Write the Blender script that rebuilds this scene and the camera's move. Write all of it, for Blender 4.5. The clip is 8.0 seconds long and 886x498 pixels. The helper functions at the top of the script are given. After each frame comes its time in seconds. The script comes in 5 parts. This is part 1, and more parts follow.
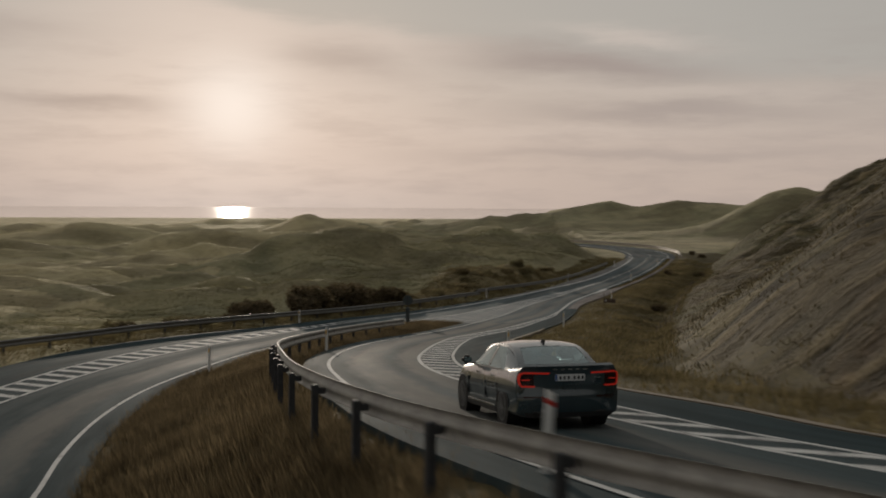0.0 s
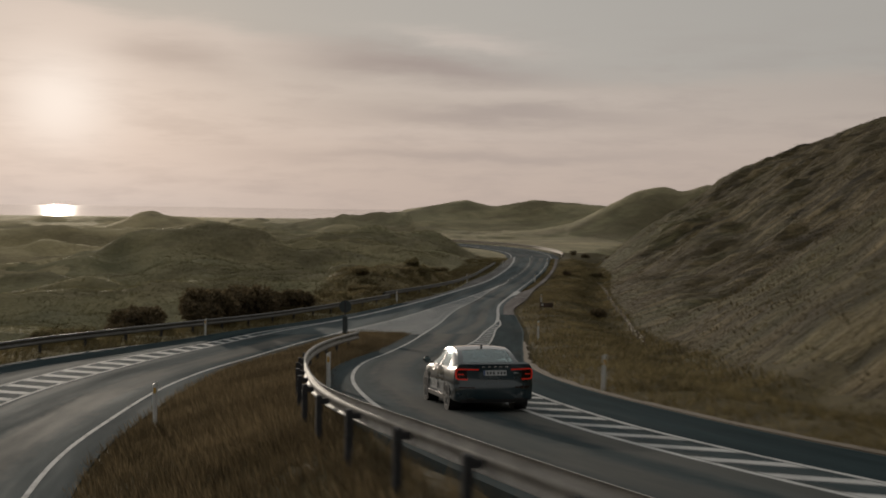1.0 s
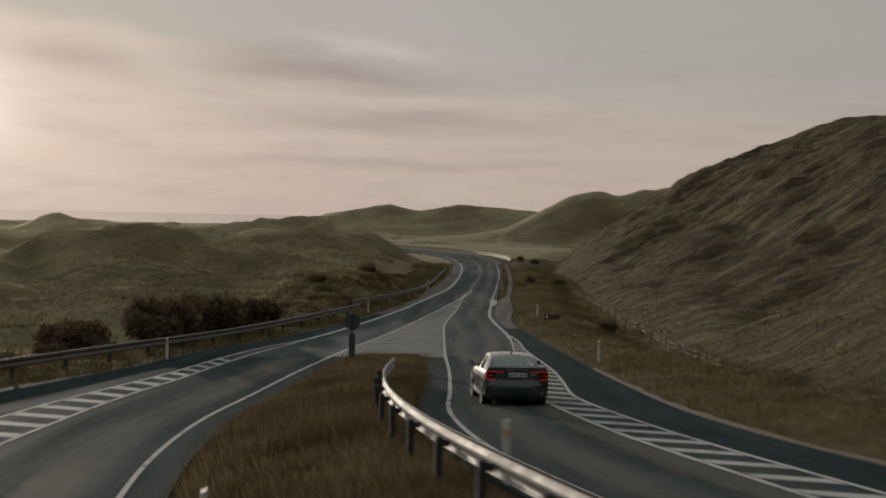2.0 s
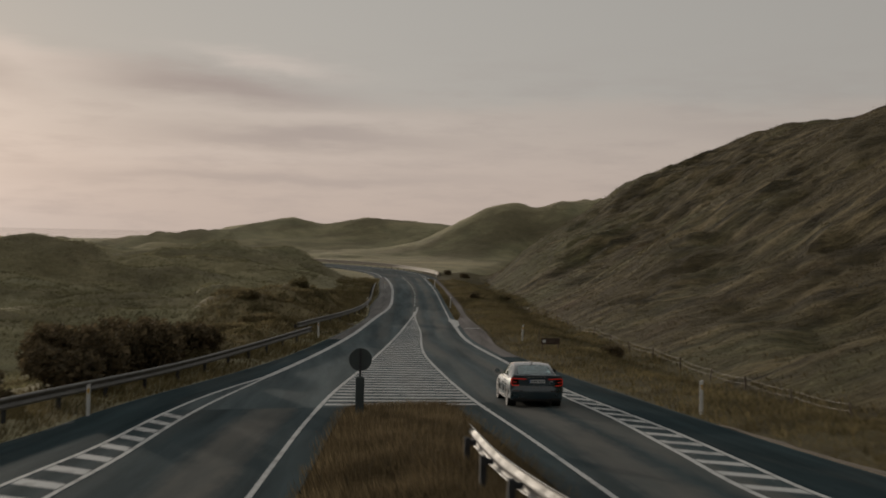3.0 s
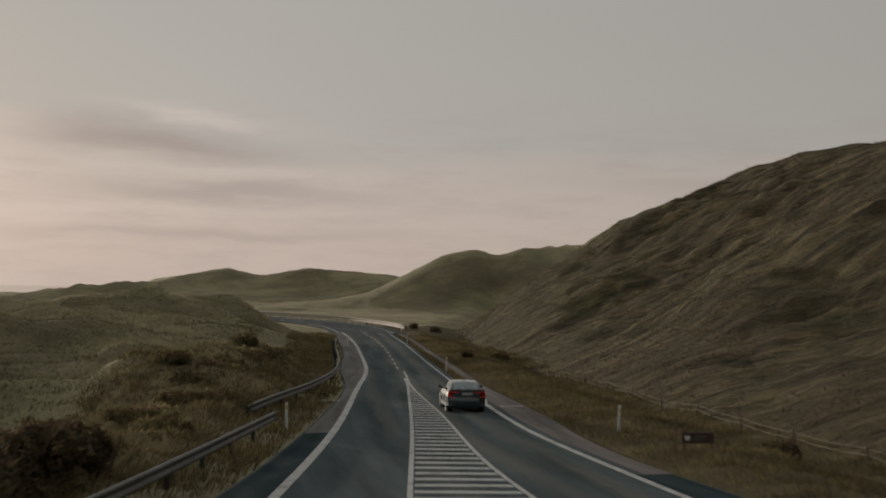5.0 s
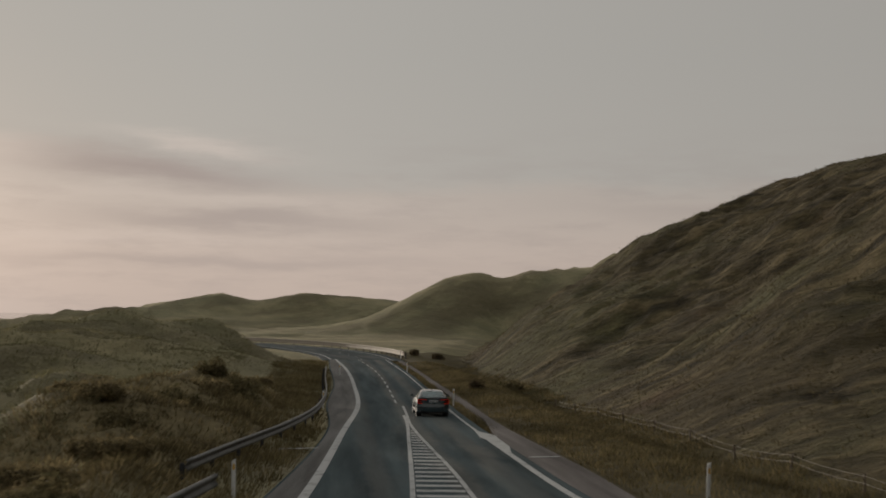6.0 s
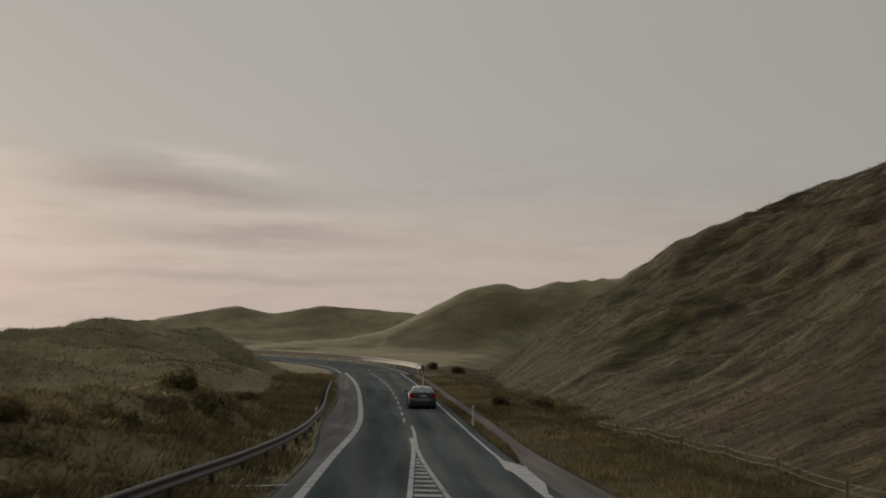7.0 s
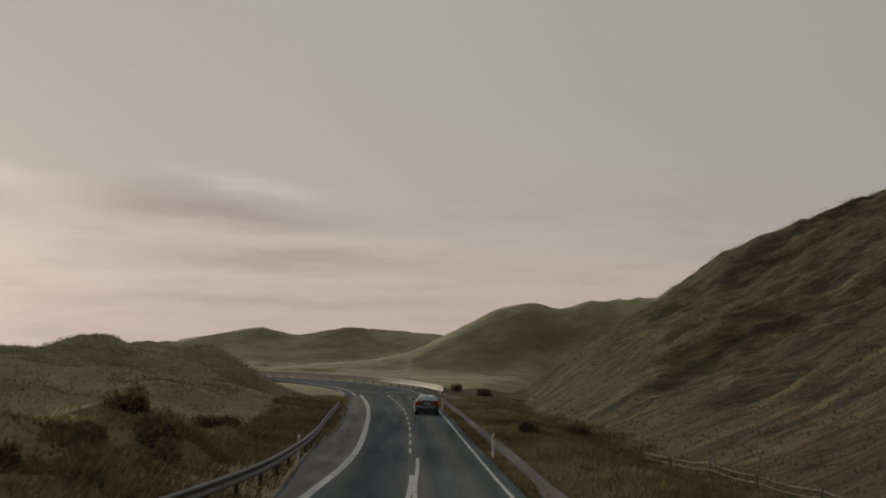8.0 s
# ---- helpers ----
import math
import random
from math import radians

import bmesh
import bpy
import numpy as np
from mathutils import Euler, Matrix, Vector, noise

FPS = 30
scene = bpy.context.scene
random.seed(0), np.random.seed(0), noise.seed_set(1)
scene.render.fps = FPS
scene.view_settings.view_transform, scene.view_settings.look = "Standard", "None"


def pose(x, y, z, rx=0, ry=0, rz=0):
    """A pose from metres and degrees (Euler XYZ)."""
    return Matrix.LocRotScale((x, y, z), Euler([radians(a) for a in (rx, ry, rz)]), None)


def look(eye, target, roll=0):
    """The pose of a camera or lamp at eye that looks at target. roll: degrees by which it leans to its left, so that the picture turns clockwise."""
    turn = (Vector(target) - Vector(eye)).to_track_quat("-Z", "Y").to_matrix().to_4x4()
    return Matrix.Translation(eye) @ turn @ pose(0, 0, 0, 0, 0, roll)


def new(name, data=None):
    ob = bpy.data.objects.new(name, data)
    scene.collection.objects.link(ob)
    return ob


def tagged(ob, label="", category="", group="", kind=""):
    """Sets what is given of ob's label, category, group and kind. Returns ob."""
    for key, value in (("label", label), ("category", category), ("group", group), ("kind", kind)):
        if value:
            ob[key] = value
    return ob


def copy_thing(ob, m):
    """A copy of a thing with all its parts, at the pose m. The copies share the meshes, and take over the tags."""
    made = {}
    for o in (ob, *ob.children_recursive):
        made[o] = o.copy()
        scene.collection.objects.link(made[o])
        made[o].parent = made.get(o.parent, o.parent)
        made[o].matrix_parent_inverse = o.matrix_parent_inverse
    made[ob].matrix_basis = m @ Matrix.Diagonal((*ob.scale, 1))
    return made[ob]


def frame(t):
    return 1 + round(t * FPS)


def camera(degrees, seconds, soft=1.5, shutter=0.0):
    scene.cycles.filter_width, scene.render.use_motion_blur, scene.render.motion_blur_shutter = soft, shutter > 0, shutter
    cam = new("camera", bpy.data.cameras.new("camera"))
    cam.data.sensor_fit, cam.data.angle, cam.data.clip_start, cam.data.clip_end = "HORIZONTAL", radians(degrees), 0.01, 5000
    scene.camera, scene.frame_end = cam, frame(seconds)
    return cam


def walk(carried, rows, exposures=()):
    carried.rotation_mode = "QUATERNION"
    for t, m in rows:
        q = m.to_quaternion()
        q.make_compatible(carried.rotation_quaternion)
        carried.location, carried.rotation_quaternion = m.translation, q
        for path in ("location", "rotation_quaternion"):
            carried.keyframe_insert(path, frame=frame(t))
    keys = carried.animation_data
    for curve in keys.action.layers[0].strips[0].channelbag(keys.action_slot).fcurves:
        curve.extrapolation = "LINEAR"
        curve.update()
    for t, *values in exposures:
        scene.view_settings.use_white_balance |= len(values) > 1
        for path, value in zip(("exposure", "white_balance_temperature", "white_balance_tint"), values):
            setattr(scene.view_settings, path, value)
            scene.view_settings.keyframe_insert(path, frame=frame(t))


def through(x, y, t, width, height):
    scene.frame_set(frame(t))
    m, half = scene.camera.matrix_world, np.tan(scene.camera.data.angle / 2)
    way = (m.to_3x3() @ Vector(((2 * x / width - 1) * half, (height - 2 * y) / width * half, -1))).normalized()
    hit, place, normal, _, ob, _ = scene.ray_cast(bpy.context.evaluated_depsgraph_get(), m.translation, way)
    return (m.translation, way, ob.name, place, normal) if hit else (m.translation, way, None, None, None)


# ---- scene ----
cam = camera(39.8, 8.0, soft=1.8, shutter=0.5)
PATH = [
    (0, (1.811, -2.464, 9.074), (1.75, -0.466, 9.001), 0.3),
    (0.5, (-1.971, 6.053, 8.532), (-1.89, 8.05, 8.461), 0.5),
    (1, (-5.178, 14.393, 8.019), (-4.97, 16.381, 7.95), 0.8),
    (1.5, (-7.445, 22.423, 7.488), (-7.165, 24.402, 7.424), 1.1),
    (3, (-11.032, 47.846, 6.182), (-10.506, 49.775, 6.155), 1.1),
    (3.5, (-10.932, 55.943, 5.742), (-10.346, 57.856, 5.735), 1.1),
    (4, (-10.181, 64.22, 5.388), (-9.565, 66.123, 5.406), 0.9),
    (4.5, (-8.992, 71.599, 5.072), (-8.367, 73.498, 5.113), 0.9),
    (6, (-2.979, 93.238, 4.279), (-2.353, 95.134, 4.388), 0.8),
    (6.5, (-0.763, 99.306, 3.872), (-0.151, 101.206, 3.996), 0.9),
    (7, (1.381, 105.355, 3.531), (1.97, 107.262, 3.666), 0.9),
    (7.5, (3.48, 111.109, 3.251), (4.047, 113.021, 3.402), 1.0),
    (8, (5.735, 116.519, 2.975), (6.272, 118.438, 3.148), 1.0),
]
walk(cam, [(t, look(eye, target, roll)) for t, eye, target, roll in PATH])

# ---------- light ----------
SUN_AZ, SUN_EL = radians(-11.5), radians(4.4)      # azimuth from +y, to the right
SUN_DIR = Vector((math.sin(SUN_AZ) * math.cos(SUN_EL), math.cos(SUN_AZ) * math.cos(SUN_EL), math.sin(SUN_EL)))


def build_world():
    w = bpy.data.worlds.new("sky")
    scene.world = w
    w.use_nodes = True
    nt = w.node_tree
    nt.nodes.clear()
    N, L = nt.nodes.new, nt.links.new

    def math_(op, a, b=None, clamp=False):
        n = N("ShaderNodeMath")
        n.operation, n.use_clamp = op, clamp
        for k, v in enumerate((a, b)):
            if v is None:
                continue
            if isinstance(v, (int, float)):
                n.inputs[k].default_value = v
            else:
                L(v, n.inputs[k])
        return n.outputs[0]

    def mix(f, a, b, mode="MIX"):
        n = N("ShaderNodeMix")
        n.data_type, n.blend_type = "RGBA", mode
        for k, v in ((0, f), (6, a), (7, b)):
            if isinstance(v, (int, float)):
                n.inputs[k].default_value = v
            elif isinstance(v, tuple):
                n.inputs[k].default_value = (*v, 1)
            else:
                L(v, n.inputs[k])
        return n.outputs[2]

    coord = N("ShaderNodeTexCoord").outputs["Generated"]
    sep = N("ShaderNodeSeparateXYZ")
    L(coord, sep.inputs[0])
    z = sep.outputs[2]
    # clear-sky part
    sky = N("ShaderNodeTexSky")
    sky.sky_type, sky.sun_disc = "NISHITA", False
    sky.sun_elevation, sky.sun_rotation = SUN_EL, SUN_AZ
    sky.air_density, sky.dust_density, sky.ozone_density = 1.0, 3.0, 1.0
    # the veil of high cloud: warm low down, grey above
    ramp = N("ShaderNodeValToRGB")
    L(math_("MULTIPLY", z, 2.0, True), ramp.inputs[0])
    el = ramp.color_ramp.elements
    el[0].position, el[0].color = 0.0, (0.50, 0.405, 0.35, 1)
    el[1].position, el[1].color = 1.0, (0.29, 0.285, 0.275, 1)
    for p, c in ((0.10, (0.50, 0.42, 0.37)), (0.22, (0.445, 0.398, 0.358)), (0.42, (0.365, 0.348, 0.322))):
        e = el.new(p)
        e.color = (*c, 1)
    veil = ramp.outputs[0]
    # glow round the veiled sun, wider than it is high
    d = N("ShaderNodeVectorMath")
    d.operation = "SUBTRACT"
    L(coord, d.inputs[0])
    d.inputs[1].default_value = SUN_DIR
    s3 = N("ShaderNodeSeparateXYZ")
    L(d.outputs[0], s3.inputs[0])
    dx = math_("MULTIPLY", s3.outputs[0], 1.25)
    dz = math_("MULTIPLY", s3.outputs[2], 1.35)
    r2 = math_("ADD", math_("MULTIPLY", dx, dx), math_("ADD", math_("MULTIPLY", dz, dz), math_("MULTIPLY", s3.outputs[1], s3.outputs[1])))
    wide = math_("POWER", 2.718, math_("MULTIPLY", r2, -22.0))
    near = math_("POWER", 2.718, math_("MULTIPLY", r2, -380.0))
    # bearing and height in degrees, ruffled by noise
    az = math_("MULTIPLY", math_("ARCTAN2", sep.outputs[0], sep.outputs[1]), 57.3)
    el_ = math_("MULTIPLY", math_("ARCSINE", z), 57.3)
    mp = N("ShaderNodeMapping")
    L(coord, mp.inputs[0])
    mp.inputs["Scale"].default_value = (4.0, 4.0, 22.0)

    def sky_noise(scale, detail, rough, shift):
        n = N("ShaderNodeTexNoise")
        m2 = N("ShaderNodeMapping")
        m2.inputs["Location"].default_value = shift
        L(mp.outputs[0], m2.inputs[0])
        L(m2.outputs[0], n.inputs["Vector"])
        n.inputs["Scale"].default_value, n.inputs["Detail"].default_value, n.inputs["Roughness"].default_value = scale, detail, rough
        return n.outputs[0]

    n1, n2, n3 = sky_noise(1.6, 7, 0.58, (0, 0, 0)), sky_noise(2.2, 6, 0.6, (5, 2, 1)), sky_noise(3.4, 7, 0.62, (1, 7, 3))
    az = math_("ADD", az, math_("MULTIPLY", math_("SUBTRACT", n1, 0.5), 5.0))
    el_ = math_("ADD", el_, math_("MULTIPLY", math_("SUBTRACT", n2, 0.5), 1.9))

    def streak(a0, e0, wa, we, tilt):
        da = math_("SUBTRACT", az, a0)
        de = math_("SUBTRACT", math_("SUBTRACT", el_, e0), math_("MULTIPLY", da, tilt))
        q = math_("ADD", math_("POWER", math_("ABSOLUTE", math_("DIVIDE", da, wa)), 2.0), math_("POWER", math_("ABSOLUTE", math_("DIVIDE", de, we)), 2.0))
        return math_("POWER", 2.718, math_("MULTIPLY", q, -1.0))

    cloud = None
    for a0, e0, wa, we, tilt, k in ((5.0, 6.5, 5.6, 0.75, -0.07, 1.0), (8.5, 4.3, 6.0, 0.45, 0.0, 0.7), (7.0, 2.4, 10.0, 0.35, 0.0, 0.5), (-6.0, 6.7, 3.2, 0.9, -0.1, 0.6), (-18.5, 4.5, 4.5, 0.5, -0.03, 0.7),
                                    (-25.0, 7.5, 6.0, 0.6, 0.0, 0.6), (-40.0, 5.0, 9.0, 0.8, 0.0, 0.7), (34.0, 5.0, 9.0, 0.5, 0.0, 0.4), (60.0, 8.0, 12.0, 1.2, 0.0, 0.5)):
        g = math_("MULTIPLY", streak(a0, e0, wa, we, tilt), k)
        cloud = g if cloud is None else math_("MAXIMUM", cloud, g)
    # the lit upper rims of the streaks
    lit = None
    for a0, e0, wa, we, tilt, k in ((7.0, 7.7, 3.6, 0.35, -0.10, 1.0), (-4.0, 7.6, 4.0, 0.5, -0.14, 0.8), (-11.5, 8.2, 5.0, 0.9, -0.14, 0.7), (9.0, 5.2, 7.0, 0.3, -0.02, 0.5), (3.0, 3.4, 8.0, 0.3, 0.0, 0.5)):
        g = math_("MULTIPLY", streak(a0, e0, wa, we, tilt), k)
        lit = g if lit is None else math_("MAXIMUM", lit, g)
    thin = N("ShaderNodeMapRange")
    L(n3, thin.inputs[0])
    thin.interpolation_type = "SMOOTHSTEP"
    for k, v in ((1, 0.40), (2, 0.72), (3, 0.0), (4, 0.28)):
        thin.inputs[k].default_value = v
    low = N("ShaderNodeMapRange")
    L(z, low.inputs[0])
    for k, v in ((1, 0.16), (2, 0.10), (3, 0.0), (4, 1.0)):
        low.inputs[k].default_value = v
    cloud = math_("MAXIMUM", cloud, math_("MULTIPLY", thin.outputs[0], low.outputs[0]))
    # the upper edge of the lit cloud sheet; clear grey above it
    edge = math_("SUBTRACT", el_, math_("SUBTRACT", 7.1, math_("MULTIPLY", math_("MINIMUM", az, 10.0), 0.14)))
    clear = N("ShaderNodeMapRange")
    L(edge, clear.inputs[0])
    clear.interpolation_type = "SMOOTHSTEP"
    for k, v in ((1, -0.35), (2, 0.9), (3, 0.0), (4, 1.0)):
        clear.inputs[k].default_value = v
    col = mix(math_("MULTIPLY", wide, 0.80), veil, (0.69, 0.59, 0.53))
    col = mix(math_("MULTIPLY", clear.outputs[0], 0.75), col, (0.400, 0.384, 0.357))
    col = mix(math_("MULTIPLY", lit, 0.45), col, (0.62, 0.53, 0.475))
    col = mix(math_("MULTIPLY", cloud, 0.95), col, (0.325, 0.278, 0.262))
    col = mix(math_("MULTIPLY", near, 0.8), col, (0.88, 0.81, 0.755))
    away = N("ShaderNodeMapRange")
    L(sep.outputs[1], away.inputs[0])
    away.interpolation_type = "SMOOTHSTEP"
    for k, v in ((1, -0.7), (2, 0.75), (3, 0.68), (4, 1.0)):
        away.inputs[k].default_value = v
    aside = N("ShaderNodeMapRange")
    L(sep.outputs[0], aside.inputs[0])
    for k, v in ((1, 0.15), (2, 0.65), (3, 1.0), (4, 0.84)):
        aside.inputs[k].default_value = v
    sc = N("ShaderNodeVectorMath")
    sc.operation = "SCALE"
    L(col, sc.inputs[0])
    L(math_("MULTIPLY", away.outputs[0], aside.outputs[0]), sc.inputs["Scale"])
    col = sc.outputs[0]
    bg1, bg2, add = N("ShaderNodeBackground"), N("ShaderNodeBackground"), N("ShaderNodeAddShader")
    L(col, bg1.inputs[0])
    bg1.inputs[1].default_value = 1.03
    L(sky.outputs[0], bg2.inputs[0])
    bg2.inputs[1].default_value = 0.002
    L(bg1.outputs[0], add.inputs[0])
    L(bg2.outputs[0], add.inputs[1])
    out = N("ShaderNodeOutputWorld")
    L(add.outputs[0], out.inputs[0])


build_world()
sun = new("sun", bpy.data.lights.new("sun", "SUN"))
sun.data.energy, sun.data.angle, sun.data.color = 1.55, radians(0.8), (1.0, 0.87, 0.72)
sun.matrix_world = look(SUN_DIR * 500, (0, 0, 0))
scene.view_settings.exposure = 0.0


# ---------- small tools ----------
def curve(*pts):
    """A smooth x(y) through the points (x, y), straight beyond the ends."""
    p = sorted(pts, key=lambda q: q[1])
    xs, ys = np.array([q[0] for q in p], float), np.array([q[1] for q in p], float)
    h, s = np.diff(ys), np.diff(xs) / np.diff(ys)
    m = np.concatenate([[s[0]], (s[:-1] * h[1:] + s[1:] * h[:-1]) / (h[1:] + h[:-1]), [s[-1]]])

    def f(y):
        y = np.asarray(y, float)
        k = np.clip(np.searchsorted(ys, y) - 1, 0, len(h) - 1)
        t = (y - ys[k]) / h[k]
        u = np.clip(t, 0, 1)
        v = (2 * u**3 - 3 * u**2 + 1) * xs[k] + (u**3 - 2 * u**2 + u) * h[k] * m[k] + (3 * u**2 - 2 * u**3) * xs[k + 1] + (u**3 - u**2) * h[k] * m[k + 1]
        return v + np.where(t < 0, t * h[k] * m[k], 0) + np.where(t > 1, (t - 1) * h[k] * m[k + 1], 0)

    return f


def smooth(a):
    a = np.clip(a, 0, 1)
    return a * a * (3 - 2 * a)


LATTICE = np.random.RandomState(7).rand(256, 256)


def vnoise(x, y):
    """Smooth noise in -1..1, one cell a unit."""
    xi, yi = np.floor(x).astype(int), np.floor(y).astype(int)
    u, v = smooth(x - xi), smooth(y - yi)
    a, b = LATTICE[xi % 256, yi % 256], LATTICE[(xi + 1) % 256, yi % 256]
    c, d = LATTICE[xi % 256, (yi + 1) % 256], LATTICE[(xi + 1) % 256, (yi + 1) % 256]
    return 2 * (a + (b - a) * u + (c - a) * v + (a - b - c + d) * u * v) - 1


def fbm(x, y, n=4):
    return sum(vnoise(x * 2.03**k + 17.3 * k, y * 2.03**k - 9.1 * k) * 0.5**k for k in range(n))


def mesh_of(name, verts, faces, smooth_faces=False):
    me = bpy.data.meshes.new(name)
    me.from_pydata([tuple(v) for v in verts], [], [tuple(f) for f in faces])
    if smooth_faces:
        me.polygons.foreach_set("use_smooth", [True] * len(me.polygons))
    me.update()
    return me


def tri_mesh(name, verts, tris):
    """A large mesh of triangles from arrays."""
    me = bpy.data.meshes.new(name)
    n, f = len(verts), len(tris)
    me.vertices.add(n)
    me.vertices.foreach_set("co", np.asarray(verts, np.float32).ravel())
    me.loops.add(3 * f)
    me.loops.foreach_set("vertex_index", np.asarray(tris, np.int32).ravel())
    me.polygons.add(f)
    me.polygons.foreach_set("loop_start", np.arange(0, 3 * f, 3, dtype=np.int32))
    me.update(calc_edges=True)
    return me


def part(name, bm, material, parent, label="", at=None, shade=True):
    """One mesh object from a bmesh (or mesh) under a thing or part."""
    if isinstance(bm, bmesh.types.BMesh):
        me = bpy.data.meshes.new(name)
        bmesh.ops.recalc_face_normals(bm, faces=bm.faces)
        bm.to_mesh(me)
        bm.free()
        if shade:
            me.polygons.foreach_set("use_smooth", [True] * len(me.polygons))
            me.set_sharp_from_angle(angle=radians(35))
    else:
        me = bm
    if material and not me.materials:
        me.materials.append(material)
    ob = new(name, me)
    ob.parent = parent
    if at is not None:
        ob.matrix_basis = at
    return tagged(ob, label)


def box(x0, x1, y0, y1, z0, z1, bevel=0.0, seg=2):
    bm = bmesh.new()
    bmesh.ops.create_cube(bm, size=1)
    for v in bm.verts:
        v.co = Vector(((x0 + x1) / 2 + v.co.x * (x1 - x0), (y0 + y1) / 2 + v.co.y * (y1 - y0), (z0 + z1) / 2 + v.co.z * (z1 - z0)))
    if bevel:
        bmesh.ops.bevel(bm, geom=bm.edges[:], offset=bevel, segments=seg, affect="EDGES", clamp_overlap=True)
    return bm


def tube(r, z0, z1, n=16, m=None, bevel=0.0):
    bm = bmesh.new()
    bmesh.ops.create_cone(bm, cap_ends=True, segments=n, radius1=r, radius2=r, depth=z1 - z0, matrix=Matrix.Translation((0, 0, (z0 + z1) / 2)))
    if bevel:
        rim = [e for e in bm.edges if abs(e.verts[0].co.z - e.verts[1].co.z) < 1e-6]
        bmesh.ops.bevel(bm, geom=rim, offset=bevel, segments=2, affect="EDGES")
    if m:
        bmesh.ops.transform(bm, matrix=m, verts=bm.verts)
    return bm


def empty(name, m, **tags):
    ob = new(name)
    ob.matrix_basis = m
    return tagged(ob, **tags)


# ---------- materials ----------
def material(name, rough=0.6, metal=0.0, spec=0.5):
    m = bpy.data.materials.new(name)
    m.use_nodes = True
    b = m.node_tree.nodes["Principled BSDF"]
    b.inputs["Roughness"].default_value, b.inputs["Metallic"].default_value = rough, metal
    b.inputs["Specular IOR Level"].default_value = spec
    return m, m.node_tree, b


def noise_node(nt, scale, detail=4, rough=0.55, stretch=None, turn=(0, 0, 0), coords="Object"):
    tc = nt.nodes.new("ShaderNodeTexCoord").outputs[coords]
    if stretch:
        mp = nt.nodes.new("ShaderNodeMapping")
        mp.vector_type = "TEXTURE"
        mp.inputs["Scale"].default_value = tuple(1.0 / k for k in stretch)
        mp.inputs["Rotation"].default_value = turn
        nt.links.new(tc, mp.inputs[0])
        tc = mp.outputs[0]
    n = nt.nodes.new("ShaderNodeTexNoise")
    n.inputs["Scale"].default_value, n.inputs["Detail"].default_value, n.inputs["Roughness"].default_value = scale, detail, rough
    nt.links.new(tc, n.inputs["Vector"])
    return n.outputs[0]


def ramp_node(nt, fac, stops):
    r = nt.nodes.new("ShaderNodeValToRGB")
    nt.links.new(fac, r.inputs[0])
    e = r.color_ramp.elements
    e[0].position, e[0].color = stops[0][0], (*stops[0][1], 1)
    e[1].position, e[1].color = stops[-1][0], (*stops[-1][1], 1)
    for p, c in stops[1:-1]:
        e.new(p).color = (*c, 1)
    return r.outputs[0]


def blend(nt, fac, a, b, mode="MIX"):
    n = nt.nodes.new("ShaderNodeMix")
    n.data_type, n.blend_type = "RGBA", mode
    for k, v in ((0, fac), (6, a), (7, b)):
        if isinstance(v, (int, float)):
            n.inputs[k].default_value = v
        elif isinstance(v, tuple):
            n.inputs[k].default_value = (*v, 1)
        else:
            nt.links.new(v, n.inputs[k])
    return n.outputs[2]


def bump(nt, b, height, strength=0.3, dist=0.02, under=None):
    n = nt.nodes.new("ShaderNodeBump")
    n.inputs["Strength"].default_value, n.inputs["Distance"].default_value = strength, dist
    nt.links.new(height, n.inputs["Height"])
    if under:
        nt.links.new(under, n.inputs["Normal"])
    nt.links.new(n.outputs[0], b.inputs["Normal"])
    return n.outputs[0]


def grey(v):
    return (v, v, v)


def simple(name, colour, rough=0.6, metal=0.0, vary=0.25, scale=6.0, bumps=0.0, spec=0.5):
    """A plain surface with a little unevenness at two scales."""
    m, nt, b = material(name, rough, metal, spec)
    lo, hi = tuple(c * (1 - vary) for c in colour), tuple(min(1, c * (1 + vary)) for c in colour)
    a = ramp_node(nt, noise_node(nt, scale, 5), [(0.3, lo), (0.7, hi)])
    c = blend(nt, 0.5, a, ramp_node(nt, noise_node(nt, scale * 7, 3), [(0.3, lo), (0.7, hi)]))
    nt.links.new(c, b.inputs["Base Color"])
    r = ramp_node(nt, noise_node(nt, scale * 2, 4), [(0.3, grey(max(0.02, rough * 0.8))), (0.7, grey(min(1, rough * 1.2)))])
    nt.links.new(r, b.inputs["Roughness"])
    if bumps:
        bump(nt, b, noise_node(nt, scale * 10, 4), bumps, 0.01)
    return m


